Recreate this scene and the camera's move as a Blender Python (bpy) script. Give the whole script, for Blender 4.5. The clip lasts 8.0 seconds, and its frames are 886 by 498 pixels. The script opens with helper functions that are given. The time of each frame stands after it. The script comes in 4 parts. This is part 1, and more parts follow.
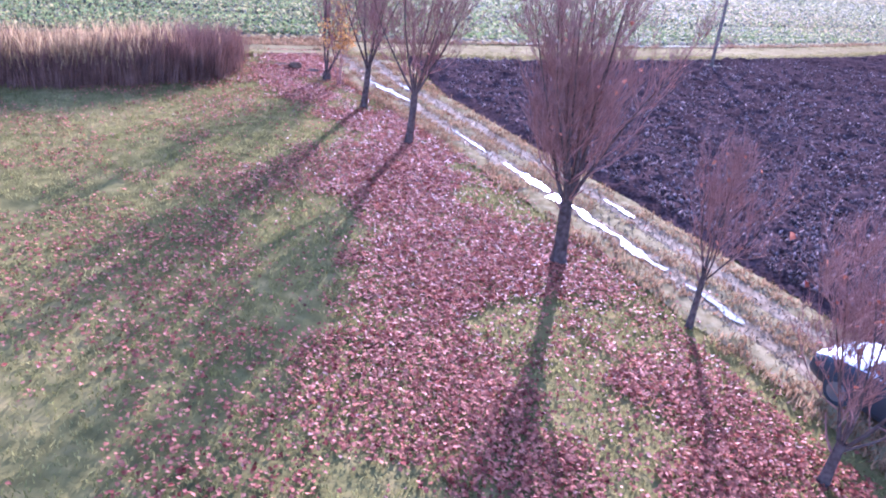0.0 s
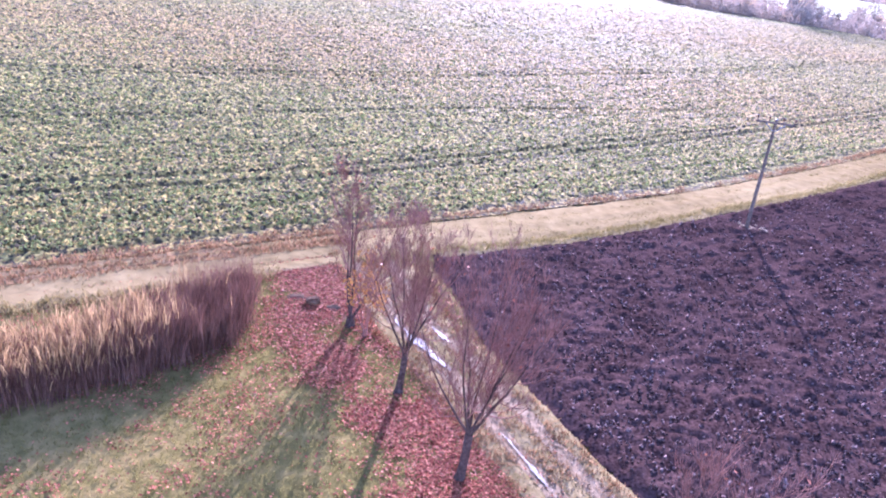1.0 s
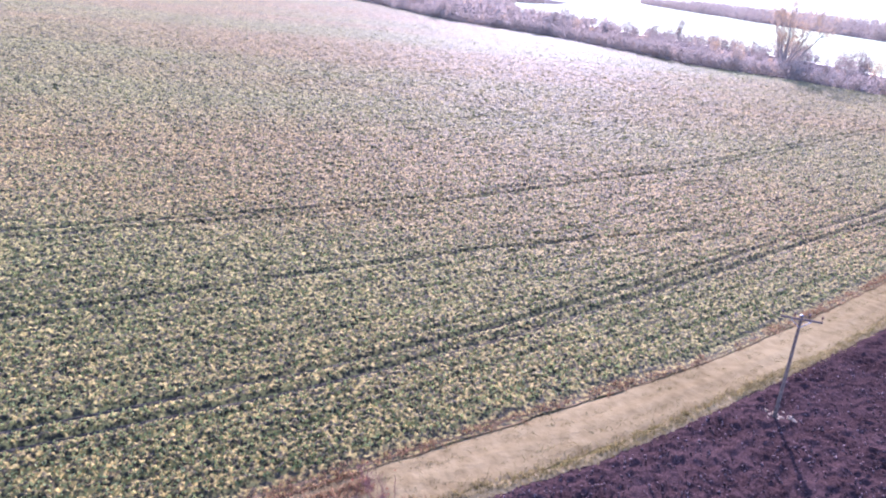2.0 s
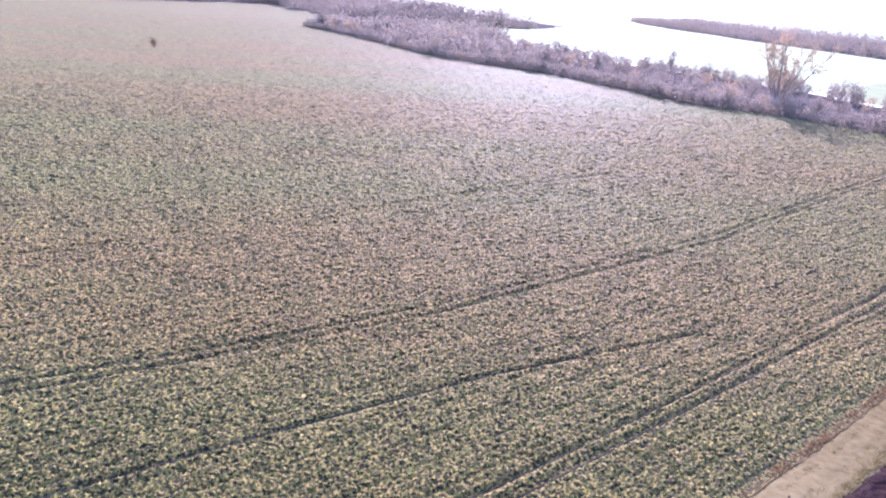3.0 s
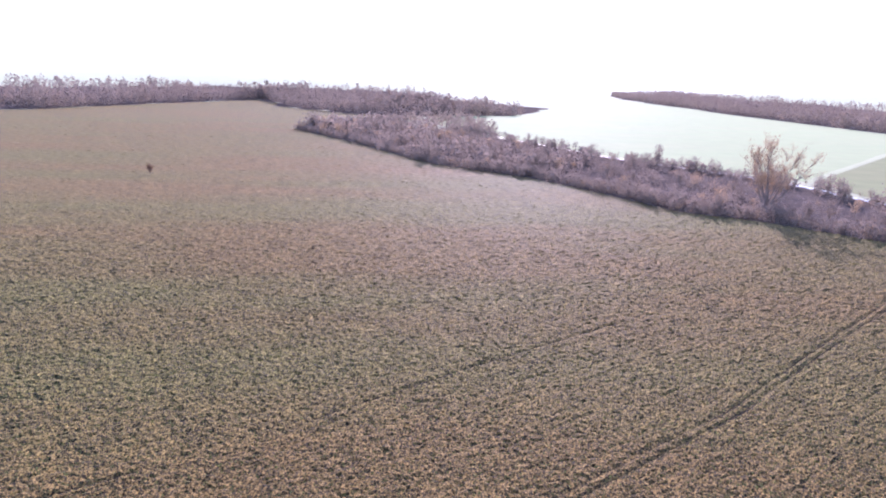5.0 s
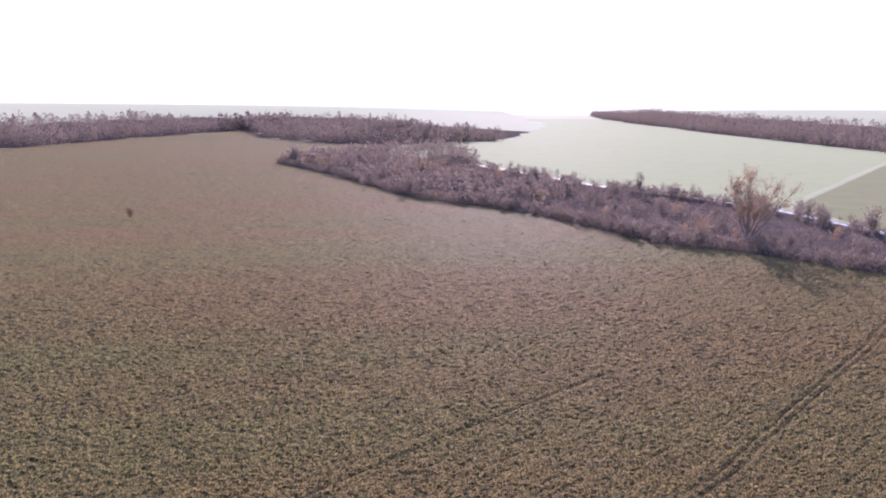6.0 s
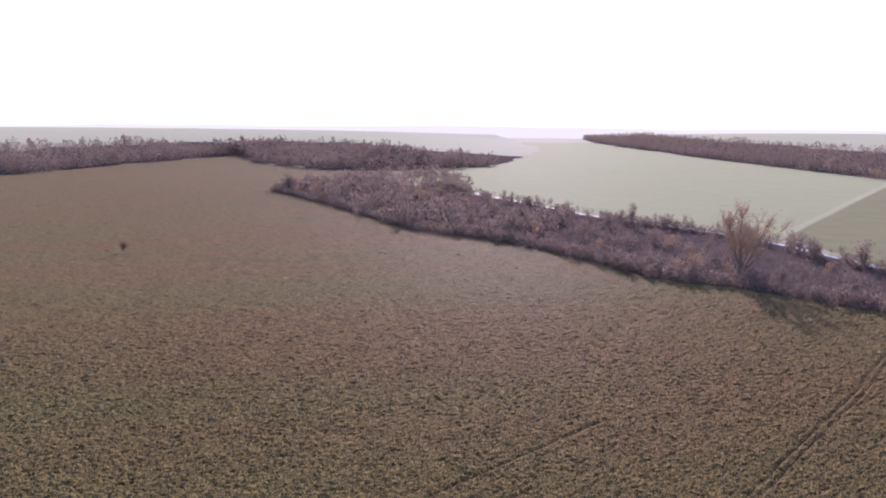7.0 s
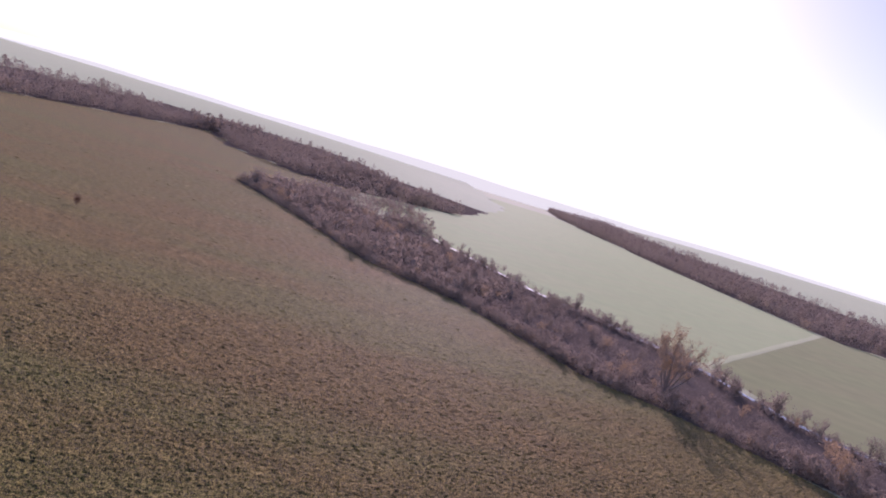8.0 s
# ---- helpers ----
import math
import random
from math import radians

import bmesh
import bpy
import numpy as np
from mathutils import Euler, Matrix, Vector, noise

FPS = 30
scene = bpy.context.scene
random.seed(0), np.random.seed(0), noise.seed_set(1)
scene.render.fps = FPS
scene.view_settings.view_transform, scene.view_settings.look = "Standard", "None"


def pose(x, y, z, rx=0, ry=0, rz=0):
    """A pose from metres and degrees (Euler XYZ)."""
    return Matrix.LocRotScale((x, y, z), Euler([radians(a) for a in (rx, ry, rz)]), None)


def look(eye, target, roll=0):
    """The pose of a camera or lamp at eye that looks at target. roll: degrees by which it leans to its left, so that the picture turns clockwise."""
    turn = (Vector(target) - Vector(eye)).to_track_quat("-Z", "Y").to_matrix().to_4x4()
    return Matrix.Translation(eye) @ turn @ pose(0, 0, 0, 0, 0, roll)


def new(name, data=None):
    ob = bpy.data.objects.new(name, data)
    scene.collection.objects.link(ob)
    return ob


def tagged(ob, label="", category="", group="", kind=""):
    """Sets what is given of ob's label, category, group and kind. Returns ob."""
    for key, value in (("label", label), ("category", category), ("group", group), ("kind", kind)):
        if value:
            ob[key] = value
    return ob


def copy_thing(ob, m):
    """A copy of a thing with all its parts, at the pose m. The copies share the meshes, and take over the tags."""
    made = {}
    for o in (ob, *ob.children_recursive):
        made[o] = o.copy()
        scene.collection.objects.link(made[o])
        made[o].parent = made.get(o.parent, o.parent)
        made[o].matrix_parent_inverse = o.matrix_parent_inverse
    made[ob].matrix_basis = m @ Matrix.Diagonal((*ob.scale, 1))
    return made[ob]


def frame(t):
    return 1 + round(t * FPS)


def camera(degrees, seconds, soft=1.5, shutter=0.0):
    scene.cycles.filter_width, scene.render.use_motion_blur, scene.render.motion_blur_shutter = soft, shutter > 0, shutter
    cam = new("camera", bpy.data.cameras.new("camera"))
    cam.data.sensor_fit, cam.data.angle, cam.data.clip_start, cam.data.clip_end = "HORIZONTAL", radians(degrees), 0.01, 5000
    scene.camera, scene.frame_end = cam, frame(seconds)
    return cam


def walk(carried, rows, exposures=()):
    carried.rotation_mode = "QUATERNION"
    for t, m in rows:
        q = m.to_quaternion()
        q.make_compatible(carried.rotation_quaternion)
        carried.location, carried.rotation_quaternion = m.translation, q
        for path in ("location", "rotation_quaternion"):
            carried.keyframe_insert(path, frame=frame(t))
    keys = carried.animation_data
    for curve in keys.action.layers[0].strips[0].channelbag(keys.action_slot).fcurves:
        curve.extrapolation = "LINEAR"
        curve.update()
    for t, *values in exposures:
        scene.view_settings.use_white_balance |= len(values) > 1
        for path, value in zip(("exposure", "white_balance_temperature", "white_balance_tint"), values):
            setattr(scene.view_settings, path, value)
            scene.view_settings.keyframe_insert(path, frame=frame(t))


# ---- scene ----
cam = camera(64.0, 8.0, soft=2.0)
PATH = [
    (0.0, pose(0.00, 0.00, 7.52, 64.69, -6.60, 0.00)),
    (0.5, pose(-1.56, 4.07, 11.16, 65.82, -6.69, -0.43)),
    (1.0, pose(-3.13, 7.61, 15.15, 66.02, -6.91, -1.32)),
    (1.5, pose(-4.79, 10.72, 19.15, 66.47, -6.80, -2.42)),
    (2.0, pose(-5.16, 12.96, 23.96, 68.90, -5.61, -2.21)),
    (2.2, pose(-5.32, 13.44, 25.99, 70.96, -5.70, -2.34)),
    (3.3, pose(-6.17, 18.10, 36.33, 70.34, -3.15, -3.11)),
    (3.5, pose(-6.59, 18.90, 38.15, 70.81, -2.55, -3.38)),
    (4.0, pose(-7.90, 20.64, 42.66, 74.09, -2.07, -3.87)),
    (4.5, pose(-8.80, 21.74, 47.06, 74.89, -2.01, -3.83)),
    (4.7, pose(-8.97, 22.03, 48.74, 75.61, -1.94, -3.90)),
    (5.8, pose(-8.41, 25.28, 56.76, 77.48, -1.03, -5.25)),
    (6.0, pose(-8.14, 25.63, 58.06, 78.09, -0.42, -5.54)),
    (6.5, pose(-7.65, 26.43, 61.21, 78.89, -0.54, -5.94)),
    (7.0, pose(-8.41, 26.02, 63.89, 79.82, -0.42, -6.06)),
    (7.1, pose(-8.98, 25.87, 64.40, 79.54, -1.84, -5.95)),
    (7.2, pose(-9.55, 25.71, 64.91, 80.05, -4.60, -6.38)),
    (7.3, pose(-10.12, 25.56, 65.42, 81.07, -7.99, -6.70)),
    (7.4, pose(-10.70, 25.40, 65.93, 80.87, -10.84, -7.01)),
    (7.5, pose(-11.27, 25.25, 66.44, 81.18, -10.47, -7.21)),
    (7.6, pose(-11.88, 25.06, 67.20, 81.22, -8.67, -6.84)),
    (7.7, pose(-12.49, 24.86, 67.95, 81.00, -4.06, -6.34)),
    (7.8, pose(-13.09, 24.67, 68.71, 81.58, -4.55, -5.96)),
    (7.9, pose(-13.70, 24.48, 69.46, 82.08, -10.88, -6.82)),
    (8.0, pose(-14.31, 24.29, 70.22, 82.93, -16.71, -8.04)),
]
walk(cam, PATH, exposures=[(0.0, 2.38, 4600, 46), (0.5, 2.48, 4780, 50), (1.0, 2.4, 5030, 54), (2.0, 2.0, 5120, 51), (3.5, 1.58, 5170, 50), (4.5, 1.26, 5320, 52), (6.0, 0.55, 5800, 57), (8.0, -0.05, 5970, 60)])

# ---- world and sun ----
SUN_X, SUN_ELEVATION = 0.22, radians(20)
world = bpy.data.worlds.new("world")
scene.world = world
world.use_nodes = True
wn = world.node_tree
sky = wn.nodes.new("ShaderNodeTexSky")
sky.sky_type, sky.sun_disc = "NISHITA", False
sky.sun_elevation, sky.sun_rotation = SUN_ELEVATION, math.atan2(SUN_X, 1.0)
sky.dust_density, sky.air_density, sky.ozone_density = 0.4, 1.0, 2.0
wn.nodes["Background"].inputs["Strength"].default_value = 0.15
wn.links.new(sky.outputs["Color"], wn.nodes["Background"].inputs["Color"])

sun = new("sun", bpy.data.lights.new("sun", "SUN"))
sun.data.energy, sun.data.angle, sun.data.color = 3.8, radians(0.6), (1.0, 0.96, 0.89)
toward = Vector((SUN_X, 1.0, math.tan(SUN_ELEVATION) * math.hypot(SUN_X, 1.0))).normalized()
sun.matrix_world = look(toward * 400, (0, 0, 0))


# ---- materials ----
def material(name, dark, light, scale=4.0, rough=0.85, patch=0.3, bump=0.3, bump_scale=None, through_light=0.0,
             random_tint=0.0, detail=6.0, metal=0.0, third=None, gloss=0.0, sheen=0.0, steep=0.14, sheen_tint=(1.0, 0.82, 0.62), broad=None):
    """Two colours mixed by grain and by large patches, with fine relief; some light may pass through thin leaves."""
    m = bpy.data.materials.new(name)
    m.use_nodes = True
    t = m.node_tree
    n, link = t.nodes, t.links.new
    shader = n["Principled BSDF"]
    shader.inputs["Roughness"].default_value = rough
    shader.inputs["Metallic"].default_value = metal
    shader.inputs["Specular IOR Level"].default_value = gloss
    shader.inputs["Sheen Weight"].default_value, shader.inputs["Sheen Roughness"].default_value = sheen, 0.8
    shader.inputs["Sheen Tint"].default_value = (*sheen_tint, 1)
    where = n.new("ShaderNodeNewGeometry")
    grain = n.new("ShaderNodeTexNoise")
    grain.inputs["Scale"].default_value, grain.inputs["Detail"].default_value = scale, detail
    large = n.new("ShaderNodeTexNoise")
    large.inputs["Scale"].default_value, large.inputs["Detail"].default_value = scale * 0.045, 3.0
    link(where.outputs["Position"], grain.inputs["Vector"])
    link(where.outputs["Position"], large.inputs["Vector"])
    both = n.new("ShaderNodeMix")
    both.inputs["Factor"].default_value = patch
    link(grain.outputs["Fac"], both.inputs["A"])
    link(large.outputs["Fac"], both.inputs["B"])
    ramp = n.new("ShaderNodeValToRGB")
    ramp.color_ramp.elements[0].position, ramp.color_ramp.elements[1].position = 0.5 - steep, 0.5 + steep
    ramp.color_ramp.elements[0].color, ramp.color_ramp.elements[1].color = (*dark, 1), (*light, 1)
    if third:
        e = ramp.color_ramp.elements.new(0.5)
        e.color = (*third, 1)
    link(both.outputs["Result"], ramp.inputs["Fac"])
    colour = ramp.outputs["Color"]
    if random_tint:
        hsv = n.new("ShaderNodeHueSaturation")
        spread = n.new("ShaderNodeMapRange")
        spread.inputs["To Min"].default_value, spread.inputs["To Max"].default_value = 1 - random_tint, 1 + random_tint
        link(where.outputs["Random Per Island"], spread.inputs["Value"])
        link(spread.outputs["Result"], hsv.inputs["Value"])
        link(colour, hsv.inputs["Color"])
        colour = hsv.outputs["Color"]
    if broad:
        wide_patch = n.new("ShaderNodeTexNoise")
        wide_patch.inputs["Scale"].default_value, wide_patch.inputs["Detail"].default_value = 0.011, 4.0
        streak = n.new("ShaderNodeMapping")
        streak.inputs["Rotation"].default_value = (0, 0, -0.61)
        streak.inputs["Scale"].default_value = (0.5, 1.7, 1)
        link(where.outputs["Position"], streak.inputs["Vector"])
        link(streak.outputs["Vector"], wide_patch.inputs["Vector"])
        two = n.new("ShaderNodeValToRGB")
        two.color_ramp.elements[0].position, two.color_ramp.elements[1].position = 0.38, 0.62
        two.color_ramp.elements[0].color, two.color_ramp.elements[1].color = (*broad[0], 1), (*broad[1], 1)
        link(wide_patch.outputs["Fac"], two.inputs["Fac"])
        times = n.new("ShaderNodeMix")
        times.data_type, times.blend_type = "RGBA", "MULTIPLY"
        times.inputs["Factor"].default_value = 1.0
        link(colour, times.inputs["A"])
        link(two.outputs["Color"], times.inputs["B"])
        colour = times.outputs["Result"]
    link(colour, shader.inputs["Base Color"])
    if bump:
        relief = n.new("ShaderNodeTexNoise")
        relief.inputs["Scale"].default_value, relief.inputs["Detail"].default_value = bump_scale or scale * 3, 5.0
        link(where.outputs["Position"], relief.inputs["Vector"])
        b = n.new("ShaderNodeBump")
        b.inputs["Strength"].default_value, b.inputs["Distance"].default_value = bump, 0.3 / (bump_scale or scale * 3)
        link(relief.outputs["Fac"], b.inputs["Height"])
        link(b.outputs["Normal"], shader.inputs["Normal"])
    if through_light:
        leaf = n.new("ShaderNodeBsdfTranslucent")
        link(colour, leaf.inputs["Color"])
        mix = n.new("ShaderNodeMixShader")
        mix.inputs["Fac"].default_value = through_light
        link(shader.outputs["BSDF"], mix.inputs[1])
        link(leaf.outputs["BSDF"], mix.inputs[2])
        link(mix.outputs["Shader"], n["Material Output"].inputs["Surface"])
    return m


def plain(name, colour, rough=0.5, metal=0.0, glass=0.0):
    m = bpy.data.materials.new(name)
    m.use_nodes = True
    s = m.node_tree.nodes["Principled BSDF"]
    s.inputs["Base Color"].default_value = (*colour, 1)
    s.inputs["Roughness"].default_value, s.inputs["Metallic"].default_value = rough, metal
    s.inputs["Transmission Weight"].default_value = glass
    return m


M_GROUND = material("meadow ground", (0.095, 0.078, 0.024), (0.28, 0.195, 0.066), 2.2, bump=0.8, third=(0.17, 0.132, 0.038), patch=0.5)
# haze over the distant ground is put into this pale colour and sheen
M_HAZY_LAND = material("far land paled for haze", (0.17, 0.185, 0.08), (0.23, 0.24, 0.11), 0.02, bump=0.0, sheen=0.55, rough=0.7, gloss=0.003, sheen_tint=(1.0, 1.0, 0.64))
M_SOIL = material("ploughed soil", (0.022, 0.0118, 0.010), (0.088, 0.050, 0.041), 9.0, bump=0.9, steep=0.12, rough=0.6)
# glinting flecks of the ploughed soil, put in as a paler clod colour
M_CLOD = material("clod paled for glints", (0.070, 0.043, 0.035), (0.205, 0.138, 0.115), 7.0, bump=0.3, random_tint=0.6, rough=0.6, gloss=0.003)
M_CROP = material("crop leaf", (0.10, 0.125, 0.032), (0.27, 0.285, 0.09), 0.6, bump=0.0, through_light=0.45, random_tint=0.4, patch=0.5, rough=0.6, gloss=0.02, sheen=0.1, sheen_tint=(0.95, 1.0, 0.75))
# near-black specks, mixed in at random, give the dark gaps between plants
M_CANOPY = material("crop canopy", (0.018, 0.0145, 0.0055), (0.335, 0.26, 0.068), 3.4, bump=0.0, patch=0.08, rough=0.75, third=(0.120, 0.093, 0.025), detail=5.0, steep=0.075, sheen=0.12, gloss=0.010, sheen_tint=(1.0, 0.90, 0.60), broad=((1.2, 0.95, 0.88), (1.0, 1.05, 0.84)))
M_ROAD = material("dirt road", (0.20, 0.135, 0.052), (0.335, 0.24, 0.10), 1.2, bump=0.6, patch=0.5)
M_RUT = material("worn road soil", (0.135, 0.082, 0.036), (0.25, 0.168, 0.080), 2.0, bump=0.8)
M_PATH = material("wet dirt track", (0.185, 0.115, 0.054), (0.36, 0.255, 0.14), 3.0, bump=0.5, rough=0.8, gloss=0.01)
M_VERGE = material("dry grass verge", (0.165, 0.115, 0.042), (0.32, 0.235, 0.105), 4.0, bump=0.8)
M_TRACK = material("wheel track soil", (0.048, 0.038, 0.024), (0.10, 0.082, 0.05), 4.0, bump=0.6)
M_LEAF = material("fallen leaf", (0.20, 0.038, 0.020), (0.56, 0.21, 0.105), 6.0, bump=0.0, rough=0.5, through_light=0.25, random_tint=0.6, patch=0.2, gloss=0.045)
M_GRASS = material("grass blade", (0.15, 0.135, 0.033), (0.33, 0.255, 0.085), 0.8, bump=0.0, through_light=0.45, random_tint=0.4, patch=0.5)
M_REED = material("dry reed", (0.125, 0.060, 0.042), (0.265, 0.142, 0.092), 1.5, bump=0.0, through_light=0.2, random_tint=0.5)
M_PLUME = material("reed plume", (0.30, 0.175, 0.070), (0.50, 0.33, 0.14), 3.0, bump=0.0, through_light=0.5, random_tint=0.45)
M_BARK = material("grey brown bark", (0.045, 0.029, 0.022), (0.125, 0.085, 0.066), 9.0, bump=0.7)
M_TWIG = material("reddish twig", (0.18, 0.073, 0.050), (0.33, 0.155, 0.112), 3.0, bump=0.0, random_tint=0.3, sheen=0.1)
M_YELLOW = material("orange yellow leaf", (0.40, 0.17, 0.04), (0.60, 0.33, 0.09), 3.0, bump=0.0, through_light=0.4, random_tint=0.3)
M_POLE = material("weathered pole wood", (0.095, 0.066, 0.048), (0.20, 0.15, 0.112), 6.0, bump=0.4)
M_STONE = material("pale rubble", (0.22, 0.148, 0.080), (0.41, 0.30, 0.18), 6.0, bump=0.6, random_tint=0.3)
# far twigs: base lifted above dark brown, with sheen, in place of haze
M_HAZY_TWIG = material("far bare twigs paled for haze", (0.22, 0.168, 0.118), (0.345, 0.272, 0.20), 0.15, bump=0.0, random_tint=0.10, through_light=0.5, sheen=0.5, sheen_tint=(1.0, 0.92, 0.78))
M_FAR_GOLD = material("far golden twigs", (0.36, 0.235, 0.12), (0.52, 0.36, 0.20), 0.15, bump=0.0, random_tint=0.15, through_light=0.5, sheen=0.5, sheen_tint=(1.0, 0.9, 0.72))
M_FAR_BARK = material("far bark", (0.18, 0.145, 0.115), (0.32, 0.265, 0.215), 2.0, bump=0.0, sheen=0.3)
# far fields: strong sheen and lightened colour stand in for haze
M_FIELD_GREEN = material("far green field with haze sheen", (0.118, 0.168, 0.038), (0.168, 0.22, 0.058), 0.06, bump=0.0, sheen=0.5, rough=0.7, gloss=0.002, sheen_tint=(0.95, 1.0, 0.60), broad=((1.1, 0.98, 0.95), (0.92, 1.04, 0.88)))
M_FIELD_TAN = material("far stubble field with haze sheen", (0.155, 0.175, 0.074), (0.212, 0.226, 0.105), 0.06, bump=0.0, sheen=0.55, rough=0.7, gloss=0.002, sheen_tint=(0.94, 1.0, 0.66), broad=((1.05, 0.99, 0.94), (0.95, 1.03, 0.88)))
M_FIELD_BROWN = material("far brown field", (0.118, 0.122, 0.040), (0.166, 0.166, 0.060), 0.06, bump=0.0, sheen=0.32, rough=0.7, sheen_tint=(0.96, 1.0, 0.58), broad=((1.08, 0.98, 0.94), (0.98, 1.02, 0.88)))
M_HEAP = material("dug earth", (0.085, 0.048, 0.028), (0.19, 0.118, 0.07), 5.0, bump=0.8)
M_MARSH = material("marsh brush", (0.075, 0.058, 0.045), (0.15, 0.12, 0.092), 0.8, bump=0.0, sheen=0.06, steep=0.1)
M_ROAD_GRASS = material("worn roadside grass", (0.19, 0.145, 0.045), (0.37, 0.285, 0.11), 1.2, bump=0.0, through_light=0.35, random_tint=0.4)
M_EDGE = material("dry roadside grass", (0.19, 0.095, 0.042), (0.40, 0.24, 0.11), 1.5, bump=0.0, through_light=0.3, random_tint=0.4)
M_FIELD_TRACK = material("far grassy track", (0.19, 0.20, 0.075), (0.26, 0.265, 0.105), 0.2, bump=0.0, sheen=0.55, sheen_tint=(0.95, 1.0, 0.62))
M_PUDDLE = material("muddy water", (0.20, 0.155, 0.10), (0.33, 0.27, 0.19), 4.0, rough=0.2, gloss=0.5, bump=0.12, bump_scale=9.0)
M_WATER = plain("still water", (0.05, 0.05, 0.045), 0.04)
M_PAINT = plain("white car paint", (0.78, 0.78, 0.76), 0.25)
# shade on the car's sides, put into the colour
M_FLANK = plain("car paint darkened for shade", (0.022, 0.020, 0.022), 0.6)
M_GLASS = plain("dark car glass", (0.03, 0.035, 0.04), 0.05)
M_RUBBER = plain("tyre rubber", (0.025, 0.025, 0.025), 0.8)
M_TRIM = plain("black plastic trim", (0.03, 0.03, 0.032), 0.5)
M_RIM = plain("wheel metal", (0.22, 0.22, 0.22), 0.4, 0.9)
M_LAMP = plain("headlight glass", (0.75, 0.77, 0.8), 0.1)
M_CERAMIC = plain("brown insulator glaze", (0.16, 0.08, 0.05), 0.2)
M_IRON = material("galvanised iron", (0.2, 0.2, 0.2), (0.36, 0.36, 0.36), 8.0, rough=0.5, bump=0.1, metal=0.6)

rng = np.random.default_rng(7)


# ---- mesh helpers ----
def fast(name, verts, faces, mat, parent=None):
    """One mesh object from arrays: verts (n, 3), faces (m, k) with the same k for all."""
    verts, faces = np.asarray(verts, np.float32), np.asarray(faces, np.int32)
    me = bpy.data.meshes.new(name)
    me.vertices.add(len(verts))
    me.vertices.foreach_set("co", verts.ravel())
    k = faces.shape[1]
    me.loops.add(faces.size)
    me.loops.foreach_set("vertex_index", faces.ravel())
    me.polygons.add(len(faces))
    me.polygons.foreach_set("loop_start", np.arange(0, faces.size, k, dtype=np.int32))
    me.polygons.foreach_set("loop_total", np.full(len(faces), k, np.int32))
    me.materials.append(mat)
    me.update(calc_edges=True)
    ob = new(name, me)
    if parent:
        ob.parent = parent
    return ob


def part(name, bm, mat, parent, label=""):
    me = bpy.data.meshes.new(name)
    bm.to_mesh(me)
    bm.free()
    me.materials.append(mat)
    ob = new(name, me)
    ob.parent = parent
    return tagged(ob, label)


def smooth(ob):
    for p in ob.data.polygons:
        p.use_smooth = True
    return ob


def value_noise(x, y, seed=0):
    """Smooth noise from 0 to 1 on the plane, one cell a unit."""
    xi, yi = np.floor(x).astype(np.int64), np.floor(y).astype(np.int64)
    u, v = x - xi, y - yi
    u, v = u * u * (3 - 2 * u), v * v * (3 - 2 * v)

    def h(a, b):
        k = (a * 374761393 + b * 668265263 + seed * 974634777) & 0xFFFFFFFF
        k = ((k ^ (k >> 13)) * 1274126177) & 0xFFFFFFFF
        return ((k ^ (k >> 16)) & 0xFFFF) / 65535.0
    return (h(xi, yi) * (1 - u) + h(xi + 1, yi) * u) * (1 - v) + (h(xi, yi + 1) * (1 - u) + h(xi + 1, yi + 1) * u) * v


def layered(x, y, seed=0, octaves=4):
    total, amp, norm = 0.0, 1.0, 0.0
    for o in range(octaves):
        total = total + amp * value_noise(x * 2 ** o + 13 * o, y * 2 ** o + 7 * o, seed + o)
        norm += amp
        amp *= 0.5
    return total / norm


def inside(x, y, poly):
    """Which points lie in the polygon."""
    r = np.zeros(np.shape(x), bool)
    for (ax, ay), (bx, by) in zip(poly, poly[1:] + poly[:1]):
        if ay == by:
            continue
        r ^= ((ay > y) != (by > y)) & (x < (bx - ax) * (y - ay) / (by - ay) + ax)
    return r


def to_line(x, y, line):
    """Distance from points to a polyline."""
    best = np.full(np.shape(x), 1e9)
    for (ax, ay), (bx, by) in zip(line, line[1:]):
        dx, dy = bx - ax, by - ay
        k = np.clip(((x - ax) * dx + (y - ay) * dy) / (dx * dx + dy * dy), 0, 1)
        best = np.minimum(best, np.hypot(x - ax - k * dx, y - ay - k * dy))
    return best


def sheet(name, poly, z, mat, label="", category="", thick=0.0):
    """A flat piece of land with its outline; thick gives it sides that go down."""
    bm = bmesh.new()
    f = bm.faces.new([bm.verts.new((x, y, z)) for x, y in poly])
    f.normal_update()
    if f.normal.z < 0:
        bmesh.ops.reverse_faces(bm, faces=[f])
    if thick:
        bmesh.ops.extrude_face_region(bm, geom=[f])
        bm.faces.ensure_lookup_table()
    bmesh.ops.triangulate(bm, faces=bm.faces[:])
    me = bpy.data.meshes.new(name)
    bm.to_mesh(me)
    bm.free()
    me.materials.append(mat)
    return tagged(new(name, me), label, category, kind="structure")


def resample(line, step):
    """Points along a smooth curve through the line, about step apart."""
    p = np.array(line, float)
    out = []
    for i in range(len(p) - 1):
        a, b, c, d = p[max(i - 1, 0)], p[i], p[i + 1], p[min(i + 2, len(p) - 1)]
        n = max(1, int(np.linalg.norm(c - b) / step))
        for k in range(n):
            u = k / n
            out.append(0.5 * (2 * b + (c - a) * u + (2 * a - 5 * b + 4 * c - d) * u ** 2 + (3 * b - a - 3 * c + d) * u ** 3))
    out.append(p[-1])
    return np.array(out)


